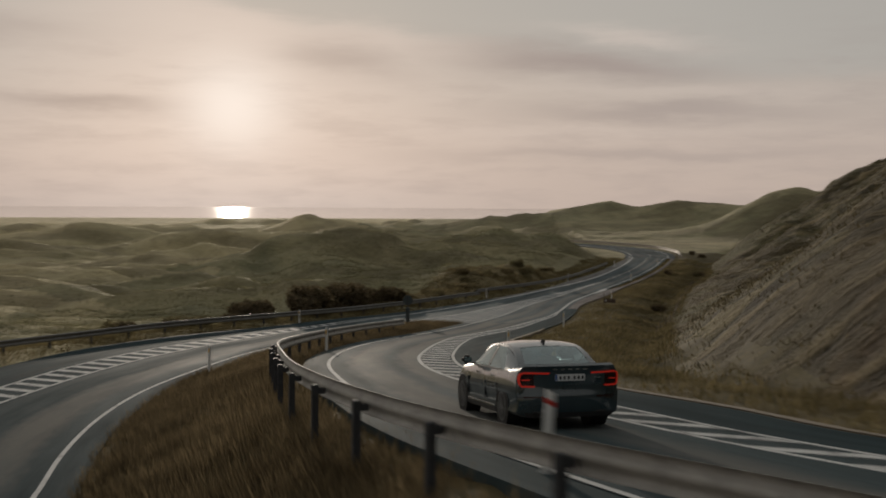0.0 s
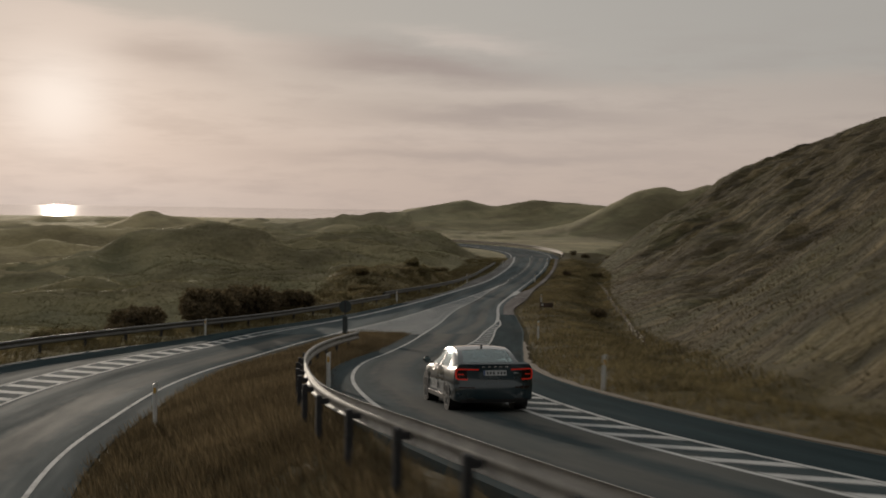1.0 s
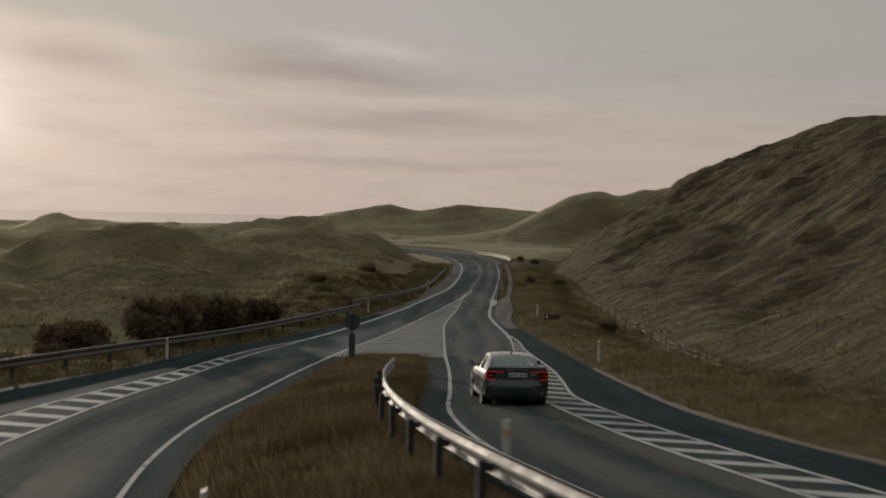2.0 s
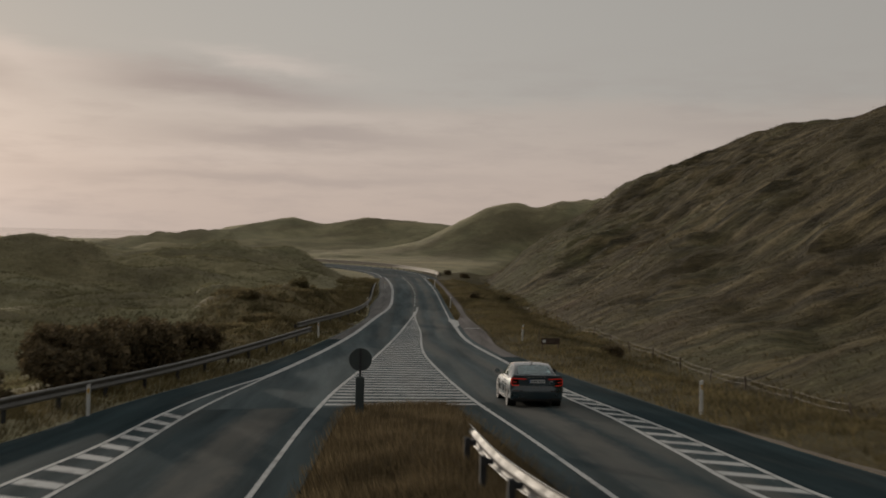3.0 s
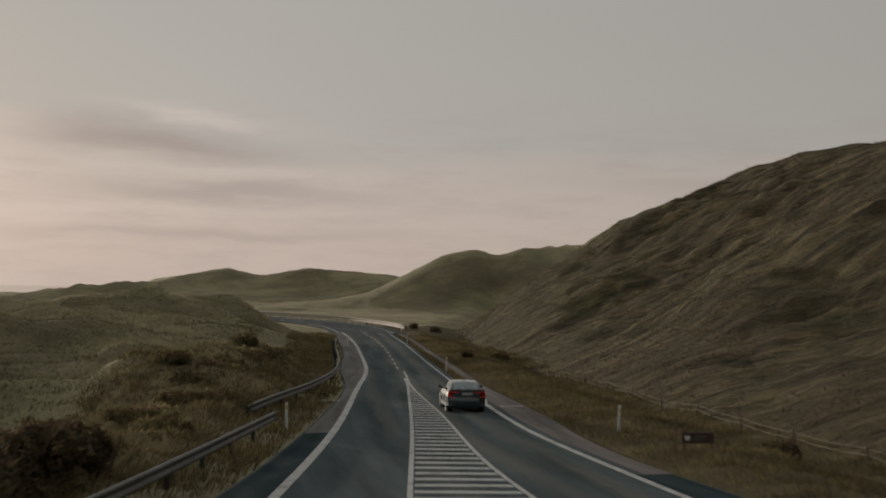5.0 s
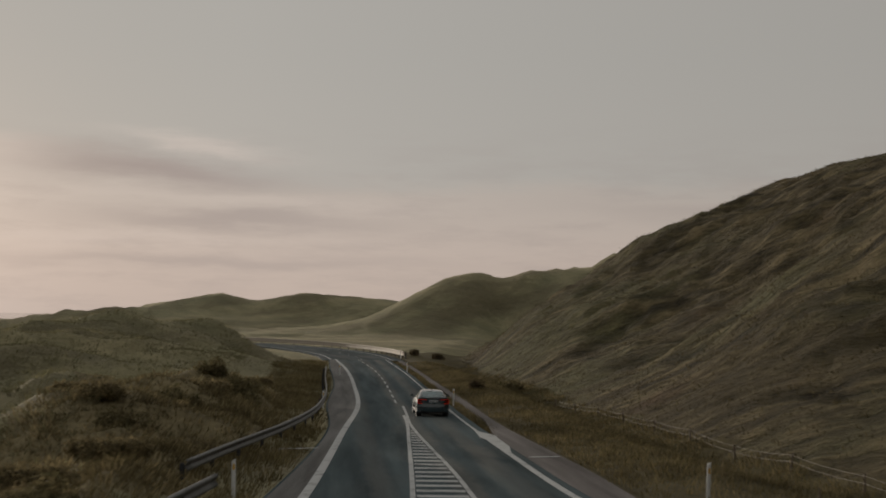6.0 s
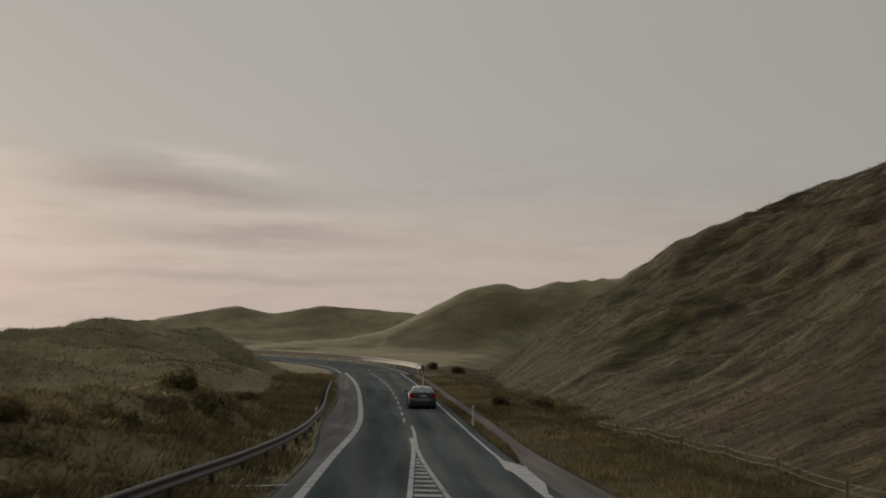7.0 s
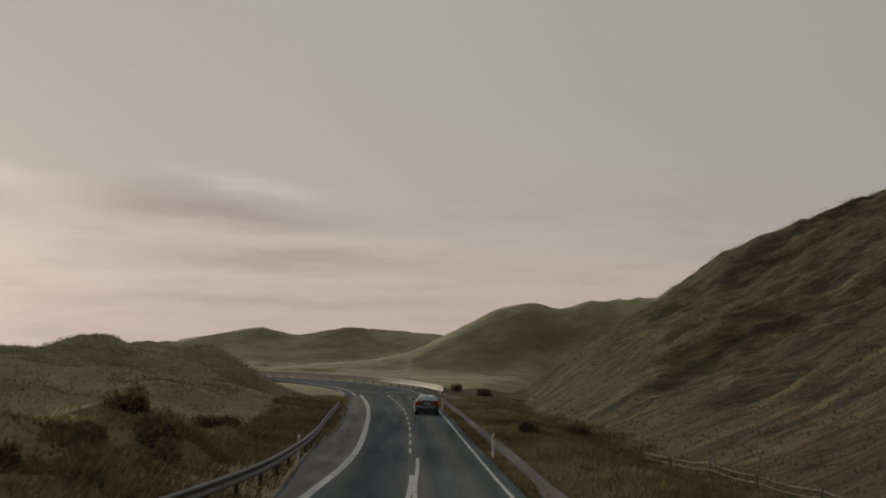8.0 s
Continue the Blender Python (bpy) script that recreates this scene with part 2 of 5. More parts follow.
def make_grass_ground(name, greens, tans, tan_share, dark, sheen):
    """Rough dune grass: green and dry stands with dark hollows of heath."""
    m, nt, b = material(name, 0.9, 0, 0.2)
    big = noise_node(nt, 0.018, 6, 0.6)
    mid = noise_node(nt, 0.16, 6, 0.62, (1.0, 0.55, 1.0), (0, 0, radians(25)))
    fine = noise_node(nt, 2.2, 5, 0.65, (1.0, 0.5, 1.0), (0, 0, radians(-20)))
    patchy = noise_node(nt, 0.085, 6, 0.62, (0.45, 1.0, 1.0), (0, 0, radians(8)))
    c = blend(nt, ramp_node(nt, big, [(0.60 - tan_share, grey(0)), (0.80 - tan_share, grey(1))]),
              ramp_node(nt, mid, list(zip((0.28, 0.5, 0.72), greens))), ramp_node(nt, mid, list(zip((0.28, 0.5, 0.72), tans))))
    c = blend(nt, ramp_node(nt, patchy, [(0.45, grey(0)), (0.59, grey(dark))]), c, (0.088, 0.074, 0.042))
    c = blend(nt, 0.75, c, ramp_node(nt, fine, [(0.25, grey(0.6)), (0.75, grey(1.35))]), "MULTIPLY")
    nt.links.new(c, b.inputs["Base Color"])
    b.inputs["Sheen Weight"].default_value, b.inputs["Sheen Roughness"].default_value = sheen, 0.5
    b.inputs["Sheen Tint"].default_value = (0.9, 0.8, 0.55, 1)
    h1 = bump(nt, b, mid, 1.0, 0.8)
    bump(nt, b, fine, 0.9, 0.22, h1)
    return m


def make_asphalt(name, base, sheen, worn=0.5, tracks=(), gloss=0.02):
    """Asphalt; its UV holds metres across and along the road."""
    m, nt, b = material(name, 0.6, 0, gloss)
    grit = noise_node(nt, 60, 3)
    wear = noise_node(nt, 0.9, 6, 0.6, (1.0, 0.07, 1.0), coords="UV")
    patch_ = noise_node(nt, 0.42, 6, 0.62, (1.0, 0.16, 1.0), coords="UV")
    broken = noise_node(nt, 2.3, 6, 0.7, (1.0, 0.45, 1.0), coords="UV")
    c = ramp_node(nt, wear, [(0.3, tuple(v * 0.7 for v in base)), (0.7, tuple(v * 1.4 for v in base))])
    c = blend(nt, 0.6, c, ramp_node(nt, grit, [(0.3, grey(0.6)), (0.7, grey(1.4))]), "MULTIPLY")
    f = ramp_node(nt, patch_, [(0.50, grey(0)), (0.60, grey(1))])
    f = blend(nt, 1.0, f, ramp_node(nt, broken, [(0.38, grey(0.12)), (0.62, grey(worn))]), "MULTIPLY")
    if tracks:   # pale worn wheel tracks, their sheen painted in as colour: offset across, half width, strength
        sep = nt.nodes.new("ShaderNodeSeparateXYZ")
        nt.links.new(nt.nodes.new("ShaderNodeTexCoord").outputs["UV"], sep.inputs[0])

        def calc(op, p, q):
            n = nt.nodes.new("ShaderNodeMath")
            n.operation = op
            for k, v in enumerate((p, q)):
                if isinstance(v, (int, float)):
                    n.inputs[k].default_value = v
                else:
                    nt.links.new(v, n.inputs[k])
            return n.outputs[0]

        wob = calc("ADD", sep.outputs[0], calc("ADD", calc("MULTIPLY", broken, 0.9), calc("MULTIPLY", wear, 0.8)))
        band = None
        for at, half, k in tracks:
            d = calc("ABSOLUTE", calc("SUBTRACT", wob, at + 0.85), 0)
            g = ramp_node(nt, calc("DIVIDE", d, 2.0 * half), [(0.25, grey(k)), (0.62, grey(0))])
            band = g if band is None else blend(nt, 1.0, band, g, "LIGHTEN")
        band = blend(nt, 1.0, band, ramp_node(nt, patch_, [(0.36, grey(0.35)), (0.58, grey(1.0))]), "MULTIPLY")
        f = blend(nt, 1.0, blend(nt, 1.0, f, grey(0.22), "MULTIPLY"), band, "LIGHTEN")
    c = blend(nt, f, c, (0.168, 0.160, 0.145))
    nt.links.new(c, b.inputs["Base Color"])
    r = blend(nt, f, ramp_node(nt, wear, [(0.3, grey(0.92)), (0.7, grey(0.68))]), grey(sheen))
    nt.links.new(r, b.inputs["Roughness"])
    bump(nt, b, grit, 0.35, 0.006)
    return m


def make_paint_white():
    m, nt, b = material("road_paint", 0.8, 0, 0.05)
    wear = noise_node(nt, 1.6, 6, 0.65)
    c = ramp_node(nt, wear, [(0.30, (0.20, 0.20, 0.20)), (0.48, (0.52, 0.53, 0.525))])
    nt.links.new(c, b.inputs["Base Color"])
    bump(nt, b, noise_node(nt, 50, 3), 0.25, 0.004)
    return m


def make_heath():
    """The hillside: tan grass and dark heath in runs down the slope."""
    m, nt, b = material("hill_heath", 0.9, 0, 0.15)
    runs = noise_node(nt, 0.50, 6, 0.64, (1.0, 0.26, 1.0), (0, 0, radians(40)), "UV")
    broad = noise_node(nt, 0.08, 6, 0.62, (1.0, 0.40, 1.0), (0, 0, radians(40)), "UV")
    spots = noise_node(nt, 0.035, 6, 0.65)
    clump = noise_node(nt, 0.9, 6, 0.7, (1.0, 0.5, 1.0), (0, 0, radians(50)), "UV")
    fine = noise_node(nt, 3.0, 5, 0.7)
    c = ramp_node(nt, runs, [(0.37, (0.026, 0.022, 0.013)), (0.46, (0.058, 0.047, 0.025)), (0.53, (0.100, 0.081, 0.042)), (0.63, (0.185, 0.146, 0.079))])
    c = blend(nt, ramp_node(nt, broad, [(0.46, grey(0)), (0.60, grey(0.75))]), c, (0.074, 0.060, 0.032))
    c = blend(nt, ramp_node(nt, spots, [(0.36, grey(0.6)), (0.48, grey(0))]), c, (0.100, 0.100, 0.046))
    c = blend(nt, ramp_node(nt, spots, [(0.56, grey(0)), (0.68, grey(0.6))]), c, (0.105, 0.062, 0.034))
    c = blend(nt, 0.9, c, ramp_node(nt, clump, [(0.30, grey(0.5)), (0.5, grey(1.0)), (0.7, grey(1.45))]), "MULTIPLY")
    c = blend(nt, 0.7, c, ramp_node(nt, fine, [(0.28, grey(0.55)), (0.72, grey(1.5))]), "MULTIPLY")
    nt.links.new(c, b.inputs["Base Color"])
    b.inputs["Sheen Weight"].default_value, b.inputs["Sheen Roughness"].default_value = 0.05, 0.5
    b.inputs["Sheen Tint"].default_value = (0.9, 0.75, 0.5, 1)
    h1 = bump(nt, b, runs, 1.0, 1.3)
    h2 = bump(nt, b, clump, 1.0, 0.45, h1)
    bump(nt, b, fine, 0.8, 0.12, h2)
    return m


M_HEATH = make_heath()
# far fields: grass colours paled and sheen raised to imitate haze over them
M_GROUND = make_grass_ground("dune_grass", ((0.15, 0.14, 0.078), (0.27, 0.245, 0.136), (0.36, 0.318, 0.186)), ((0.25, 0.21, 0.118), (0.39, 0.33, 0.186), (0.43, 0.36, 0.218)), 0.22, 0.6, 0.4)
M_DUNE = make_grass_ground("green_dune_grass", ((0.105, 0.108, 0.060), (0.195, 0.186, 0.104), (0.295, 0.266, 0.154)), ((0.16, 0.142, 0.080), (0.265, 0.232, 0.130), (0.35, 0.300, 0.174)), 0.14, 0.7, 0.25)
M_TURF = simple("verge_turf", (0.098, 0.081, 0.041), 0.95, 0, 0.5, 0.7, 0.6, 0.1)
M_SCRUBLAND = simple("scrub_ground", (0.185, 0.155, 0.088), 0.95, 0, 0.55, 0.5, 0.6, 0.1)
M_ASPHALT = make_asphalt("asphalt", (0.060, 0.076, 0.082), 0.62, 0.6, (), 0.03)
M_ASPHALT_MAIN = make_asphalt("asphalt_main", (0.054, 0.072, 0.078), 0.66, 0.6, ((-2.5, 0.8, 0.75), (-4.9, 0.5, 0.2)), 0.003)
M_ASPHALT_SLIP = make_asphalt("asphalt_slip", (0.047, 0.065, 0.071), 0.62, 0.6, ((1.3, 0.7, 0.75), (2.9, 0.55, 0.6)), 0.014)
M_ASPHALT_AHEAD = make_asphalt("asphalt_ahead", (0.067, 0.089, 0.096), 0.6, 0.6, ((-1.2, 0.5, 0.6), (-2.9, 0.5, 0.6), (-5.6, 0.5, 0.35)), 0.03)
M_SHOULDER = make_asphalt("shoulder_asphalt", (0.028, 0.045, 0.051), 0.6, 0.08, (), 0.008)
M_PATH = make_asphalt("path_asphalt", (0.175, 0.160, 0.153), 0.6, 0.15)
M_PALE = make_asphalt("pale_shoulder", (0.165, 0.162, 0.157), 0.6, 0.15)
M_PAINT = make_paint_white()
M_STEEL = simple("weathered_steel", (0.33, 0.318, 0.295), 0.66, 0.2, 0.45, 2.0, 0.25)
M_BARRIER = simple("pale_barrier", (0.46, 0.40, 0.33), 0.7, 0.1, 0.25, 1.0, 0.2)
# same rail steel, coloured darker for the shade on the left rails
M_RAILSHADE = simple("shaded_steel", (0.125, 0.124, 0.118), 0.55, 0.3, 0.4, 2.0, 0.2)
M_POST = simple("dark_post", (0.035, 0.037, 0.042), 0.7, 0.1, 0.3, 5.0, 0.2)
M_WHITE = simple("white_plastic", (0.62, 0.63, 0.62), 0.5, 0, 0.12, 4.0)
M_YELLOW = simple("reflector_yellow", (0.55, 0.33, 0.06), 0.3)
M_RED = simple("reflector_red", (0.45, 0.03, 0.02), 0.3)
M_SIGN = simple("sign_back", (0.055, 0.07, 0.072), 0.6, 0.2, 0.2, 4.0)
M_KERB = simple("sandy_edge", (0.15, 0.12, 0.085), 0.9, 0, 0.35, 3.0, 0.4)
M_WOOD = simple("old_wood", (0.13, 0.10, 0.072), 0.85, 0, 0.4, 6.0, 0.4)
M_WIRE = simple("fence_wire", (0.14, 0.115, 0.082), 0.7, 0.1)
M_BROWN = simple("brown_board", (0.055, 0.032, 0.024), 0.6)


def make_leaf(name, dark, light, through=0.45):
    m, nt, b = material(name, 0.8, 0, 0.2)
    g = nt.nodes.new("ShaderNodeNewGeometry").outputs["Random Per Island"]
    c = ramp_node(nt, g, [(0.0, dark), (0.6, tuple((p + q) / 2 for p, q in zip(dark, light))), (1.0, light)])
    c = blend(nt, 0.6, c, ramp_node(nt, noise_node(nt, 0.35, 4), [(0.34, grey(0.42)), (0.66, grey(1.5))]), "MULTIPLY")
    nt.links.new(c, b.inputs["Base Color"])
    t, x = nt.nodes.new("ShaderNodeBsdfTranslucent"), nt.nodes.new("ShaderNodeMixShader")
    nt.links.new(c, t.inputs[0])
    x.inputs[0].default_value = through
    nt.links.new(b.outputs[0], x.inputs[1])
    nt.links.new(t.outputs[0], x.inputs[2])
    nt.links.new(x.outputs[0], nt.nodes["Material Output"].inputs[0])
    return m


M_DRYGRASS = make_leaf("dry_grass", (0.078, 0.060, 0.034), (0.25, 0.192, 0.110))
M_VERGE = make_leaf("verge_grass", (0.085, 0.074, 0.036), (0.28, 0.224, 0.116))
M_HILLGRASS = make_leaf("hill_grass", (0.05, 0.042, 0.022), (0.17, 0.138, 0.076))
M_MARRAM = make_leaf("marram_grass", (0.125, 0.124, 0.068), (0.33, 0.296, 0.170))
M_BUSH = make_leaf("bush_leaf", (0.070, 0.058, 0.035), (0.21, 0.160, 0.092), 0.35)
M_SCRUB = make_leaf("scrub_leaf", (0.105, 0.095, 0.048), (0.29, 0.240, 0.128), 0.4)
M_MOUND = make_leaf("mound_leaf", (0.125, 0.106, 0.058), (0.35, 0.280, 0.152), 0.45)
M_TWIG = simple("twig", (0.045, 0.032, 0.022), 0.9)

# ---------- the plan ----------
ISLE_L = curve((-4.5, -40), (-5, 0), (-6, 12), (-8.4, 25.2), (-9.6, 30.4), (-10.9, 38), (-11.5, 46), (-11.3, 52.9), (-10.7, 61), (-9.8, 66.5), (-8.2, 72.8), (-7, 77.6), (-4.8, 86.3),
               (-1.8, 97.1), (1.9, 109.2), (6.7, 124.8), (12.8, 145.5), (15.3, 154.1), (19.6, 171), (27.2, 201.8), (30.4, 216.3), (34.7, 240))
LADDER_L_IN = curve((-11, -40), (-11.5, 5), (-14, 25), (-15.3, 35), (-15.7, 45), (-15.6, 53), (-14.9, 61), (-13.7, 67), (-12.3, 73), (-10.9, 77.9), (-8.6, 87.3), (-6.1, 95.8), (-3.9, 103))
LADDER_L_OUT = curve((-12.6, -40), (-13, 5), (-15.5, 25), (-16.9, 35), (-17.5, 46), (-17.4, 55), (-16.5, 63), (-15.0, 69.5), (-13, 75.5), (-11.4, 80.2), (-9.3, 88), (-6.4, 96.7), (-3.9, 103))
WIDE = curve((-3.9, 103), (2.8, 122.8), (11.8, 153), (15.4, 165), (21.6, 190), (28.8, 223), (32.2, 242))
LEFT_EDGE = curve((-15, -40), (-15.5, 5), (-18.6, 28), (-20.3, 44), (-20.6, 55), (-19.8, 65), (-17.6, 73), (-15.3, 78.5), (-13.7, 81.8), (-11.5, 88.5), (-8.4, 97), (-2, 112.9), (4.4, 131.5), (10.6, 152), (14.9, 171), (20.2, 191.6), (27.8, 226), (31.2, 241))
SLIP_L = curve((15, -16), (9.5, -3), (5.2, 7.5), (2.9, 13), (1.0, 18), (-0.6, 24), (-2.1, 31.2), (-3.3, 38.7), (-3.85, 46), (-3.95, 53), (-3.2, 62.7), (-1.9, 69.5), (-0.4, 77.6), (1.75, 90.3), (3.8, 101.7), (6.2, 114.7), (10.5, 132.5),
               (15.7, 155.0), (18.0, 163.5), (20.0, 171.3), (27.2, 201.8), (30.4, 216.3), (34.7, 240))
LADDER_R_IN = curve((20, -8), (11, 7), (7.1, 13.6), (5.7, 16.4), (4.3, 19.9), (1.6, 29), (0.1, 37), (-0.5, 44), (-0.55, 50), (-0.25, 60), (0.5, 67.6), (2.1, 74.4), (3.85, 82), (5.5, 90.8), (8.0, 102.5), (11.8, 125.5), (14.9, 138.9), (17.9, 151.6), (23.6, 174.9), (31.8, 209.5), (38.2, 240))
LADDER_R_OUT = curve((21.5, -7), (12.3, 8), (7.9, 14.5), (6.3, 17.8), (4.9, 21.7), (2.6, 30), (1.2, 38), (0.8, 44), (0.75, 51), (1.0, 60), (1.6, 67.3), (2.85, 72.9), (4.0, 78.2), (5.15, 84.6), (6.6, 93.3), (8.1, 101.0), (8.95, 108.0))
RIGHT_EDGE = curve((24, -6), (14.5, 9), (10.0, 14.5), (8.3, 17.5), (6.9, 22.3), (5.2, 27.5), (3.7, 35), (3.0, 41.1), (2.6, 48), (2.65, 55.2), (3.25, 62.4), (4.45, 69.9), (5.7, 77.3), (6.95, 84.5), (8.1, 91.2), (10.2, 106), (11.9, 118.4), (15.2, 131.7), (20, 153), (24.6, 171), (31.9, 202), (37.8, 228.7), (41.2, 245))
KY = (-40, -20, 0, 20, 40, 60, 80, 100, 125, 160, 190, 220, 260, 350, 600)
_slip = curve(*zip((8.6, 7.6, 6.5, 5.15, 3.55, 2.0, 0.72, -0.28, -0.85, -1.38, -1.6, -1.45, -1.05, -0.3, 0.0), KY))
_main = curve(*zip((3.9, 3.4, 3.0, 2.5, 1.8, 1.15, 0.5, -0.3, -0.85, -1.38, -1.6, -1.45, -1.05, -0.3, 0.0), KY))


def slip_z(y):
    return _slip(np.clip(y, -40, 600))


def main_z(y):
    return _main(np.clip(y, -40, 600))


def bank(x, y):
    """The height across the road and the island between its arms, at road level."""
    a, b = ISLE_L(y) + 0.9, SLIP_L(y) - 0.85
    w = np.clip((x - a) / np.maximum(b - a, 0.8), 0, 1) ** 1.1
    far = smooth((np.asarray(y, float) - 86) / 10)
    return (main_z(y) * (1 - w) + slip_z(y) * w) * (1 - far) + slip_z(y) * far


# the far bend, to the left, as a list of centre points
BEND = [(34.9, 238), (36.6, 250), (37.0, 262), (35.6, 276), (31.8, 289), (25.5, 300.5), (17, 310), (9, 316)]


def bend_rows(step=2.0):
    """Centre, sideways and height along the far bend."""
    p = np.array(BEND, float)
    t = np.arange(len(p))
    fx, fy = curve(*zip(p[:, 0], t)), curve(*zip(p[:, 1], t))
    u = np.linspace(0, len(p) - 1, 70)
    x, y = fx(u), fy(u)
    dx, dy = np.gradient(x), np.gradient(y)
    n = np.hypot(dx, dy)
    return x, y, dy / n, -dx / n, slip_z(y)


BX, BY, BNX, BNY, BZ = bend_rows()
FOOT = curve((30, -60), (21, 5), (14.0, 22), (10.6, 40), (10.9, 56), (13.6, 74), (17.4, 98), (21.3, 118), (27.6, 150), (34, 176), (38, 192), (46.5, 233), (65, 280), (88, 331), (118, 400), (160, 480))
CREST = curve(*zip((16, 20, 23.0, 24.0, 24.6, 27.4, 28.6, 28.2, 26, 23, 15, 6, 3), (-100, 0, 60, 120, 190, 240, 262, 290, 330, 370, 420, 520, 700)))
DUNES = [  # x, y, height, half-widths
    (99, 370, 14.6, 24, 18), (127, 398, 4.6, 24, 20), (152, 416, 2.0, 26, 22), (44, 515, 5.6, 24, 16), (56, 500, 2.6, 8, 9), (80, 488, 5.4, 17, 15), (102, 470, 5.8, 17, 15), (122, 455, 4.0, 20, 15), (85, 495, 6.0, 80, 26),
    (12, 490, 2.2, 22, 16), (-20, 530, 2.0, 34, 20), (-27, 265, 3.6, 13, 11), (4, 262, 1.6, 15, 12), (-62, 462, 6.5, 24, 18), (-100, 340, 4.6, 26, 14), (-160, 385, 4.2, 34, 16), (-70, 290, 3.6, 20, 11),
    (-4, 228, 1.5, 14, 10), (-22, 205, 2.0, 14, 9), (10, 238, 3.0, 12, 10), (20, 247, 1.9, 8, 9), (-55, 300, 3.0, 20, 12), (2, 196, 1.6, 10, 8), (-40, 400, 3.4, 26, 15), (-210, 470, 3.4, 40, 18), (-130, 520, 3.4, 40, 18), (-300, 640, 4.0, 60, 20),
    (-120, 760, 4.0, 70, 22), (30, 640, 4.0, 60, 20),
]


def ground_z(x, y):
    """The lie of the land."""
    x, y = np.asarray(x, float), np.asarray(y, float)
    yc = np.clip(y, -60, 245)
    le, re = LEFT_EDGE(yc), RIGHT_EDGE(yc)
    # how far off the tarmac, left and right of it
    dl, dr = le - x, x - re
    db = np.full(x.shape, 1e9)
    zb = np.zeros(x.shape)
    near = (y > 225) & (y < 420) & (x > -140) & (x < 130)
    for k in range(len(BX)):
        d = np.hypot(x[near] - BX[k], y[near] - BY[k])
        closer = d < db[near]
        t1, t2 = db[near], zb[near]
        t1[closer], t2[closer] = d[closer], BZ[k]
        db[near], zb[near] = t1, t2
    road = bank(x, yc)
    # land to the left: fields and dunes; to the right: a ditch, then the hill
    left = -2.4 + 2.2 * smooth((y - 126) / 36) * smooth((x + 70) / 50) - 1.2 * smooth((np.hypot(x, y - 100) - 300) / 800) - 1.5 * smooth((y - 280) / 150) * smooth((30 - x) / 40)
    rough_l = fbm(x / 34 + 3, y / 19 + 0.4, 3) * (0.6 + 1.25 * smooth((y - 135) / 50)) + (1.9 * np.abs(fbm(x / 18 + 9, y / 12, 3)) - 1.0) * smooth((y - 118) / 30)
    dun = np.zeros(x.shape)
    for dx, dy, h, a, b in DUNES:
        dun += h * np.exp(-(((x - dx) / a) ** 2) ** 1.1 - (((y - dy) / b) ** 2) ** 1.1)
    # the dunes close to the road: long rounded backs with hollows between
    back = 1 - np.abs(vnoise(x / 19 + 0.5 * vnoise(x / 14, y / 14) + 4.4, (y - 0.25 * x) / 14 + 0.45 * vnoise(x / 12 + 5, y / 16)))
    rough_l = rough_l + (2.0 * (back**2.2) - 1.1 + 0.5 * np.abs(vnoise(x / 8, y / 6))) * smooth((y - 128) / 34) * smooth((250 - y) / 30) * smooth((x + 75) / 40)
    left = left + rough_l + dun + 0.35 * fbm(x / 6, y / 5, 3)
    dun = dun + fbm(x / 17, y / 13, 4) * 0.9 * smooth((y - 320) / 60)
    foot = FOOT(np.clip(y, -100, 480))
    dh = x - foot
    crest = CREST(np.clip(y, -100, 700))
    steep = np.interp(y, (0, 56, 75, 100), (0.66, 0.66, 0.56, 0.50))   # a cut bank where the road turns
    run = np.clip(dh / (crest / steep), 0, 4)
    hollow = smooth((y - 72) / 30) * (1 - 0.85 * smooth((y - 178) / 40))
    low = (1.11 * run - 0.11 * run**6) * (1 - hollow) + (0.58 * run + 0.92 * run**2 - 0.50 * run**5) * hollow
    prof = np.where(run < 1, np.minimum(low, 1), 1 - 0.25 * smooth((run - 1) / 2))
    prof = prof * smooth(run * 7.0 + 0.30) ** 0.8
    lumps = fbm(x / 40 + 8, y / 26, 4) * 2.0 + fbm(y / 34 + dh / 70, (dh - 0.10 * y) / 9, 4) * 0.85 + 0.20 * fbm(x / 1.8, y / 2.1, 2)
    # runnels that come down the slope, and ribs of tussocks between them
    fall = 0.78 * y + 0.62 * dh
    rib = 1 - np.abs(vnoise(fall / 7.5 + 0.7 * vnoise(y / 21, dh / 17), (dh - 0.8 * y) / 40 + 3))
    rib2 = 1 - np.abs(vnoise(fall / 3.1 + 0.6 * vnoise(y / 9, dh / 9), (dh - 0.8 * y) / 15 + 7))
    lumps = lumps + 0.28 * (rib**2 - 0.35) + 0.30 * (rib2**2 - 0.35) + 0.42 * fbm(fall / 2.4, (dh - 0.8 * y) / 5, 3)
    hill = np.where(dh > 0, crest * prof + lumps * smooth(dh / 11) * (1 - 0.6 * smooth((run - 0.6) / 0.4)), 0)
    hill = hill + 3.4 * np.exp(-((x - 71) / 9) ** 2 - ((y - 241) / 22) ** 2)   # the shoulder of the spur
    base_r = slip_z(np.clip(y, -40, 600)) - 0.75 * np.exp(-((dh + 1.6) / 2.4) ** 2)
    right = base_r + 0.18 * fbm(x / 5, y / 5, 3) + hill + dun * smooth((y - 250) / 60)
    z = road
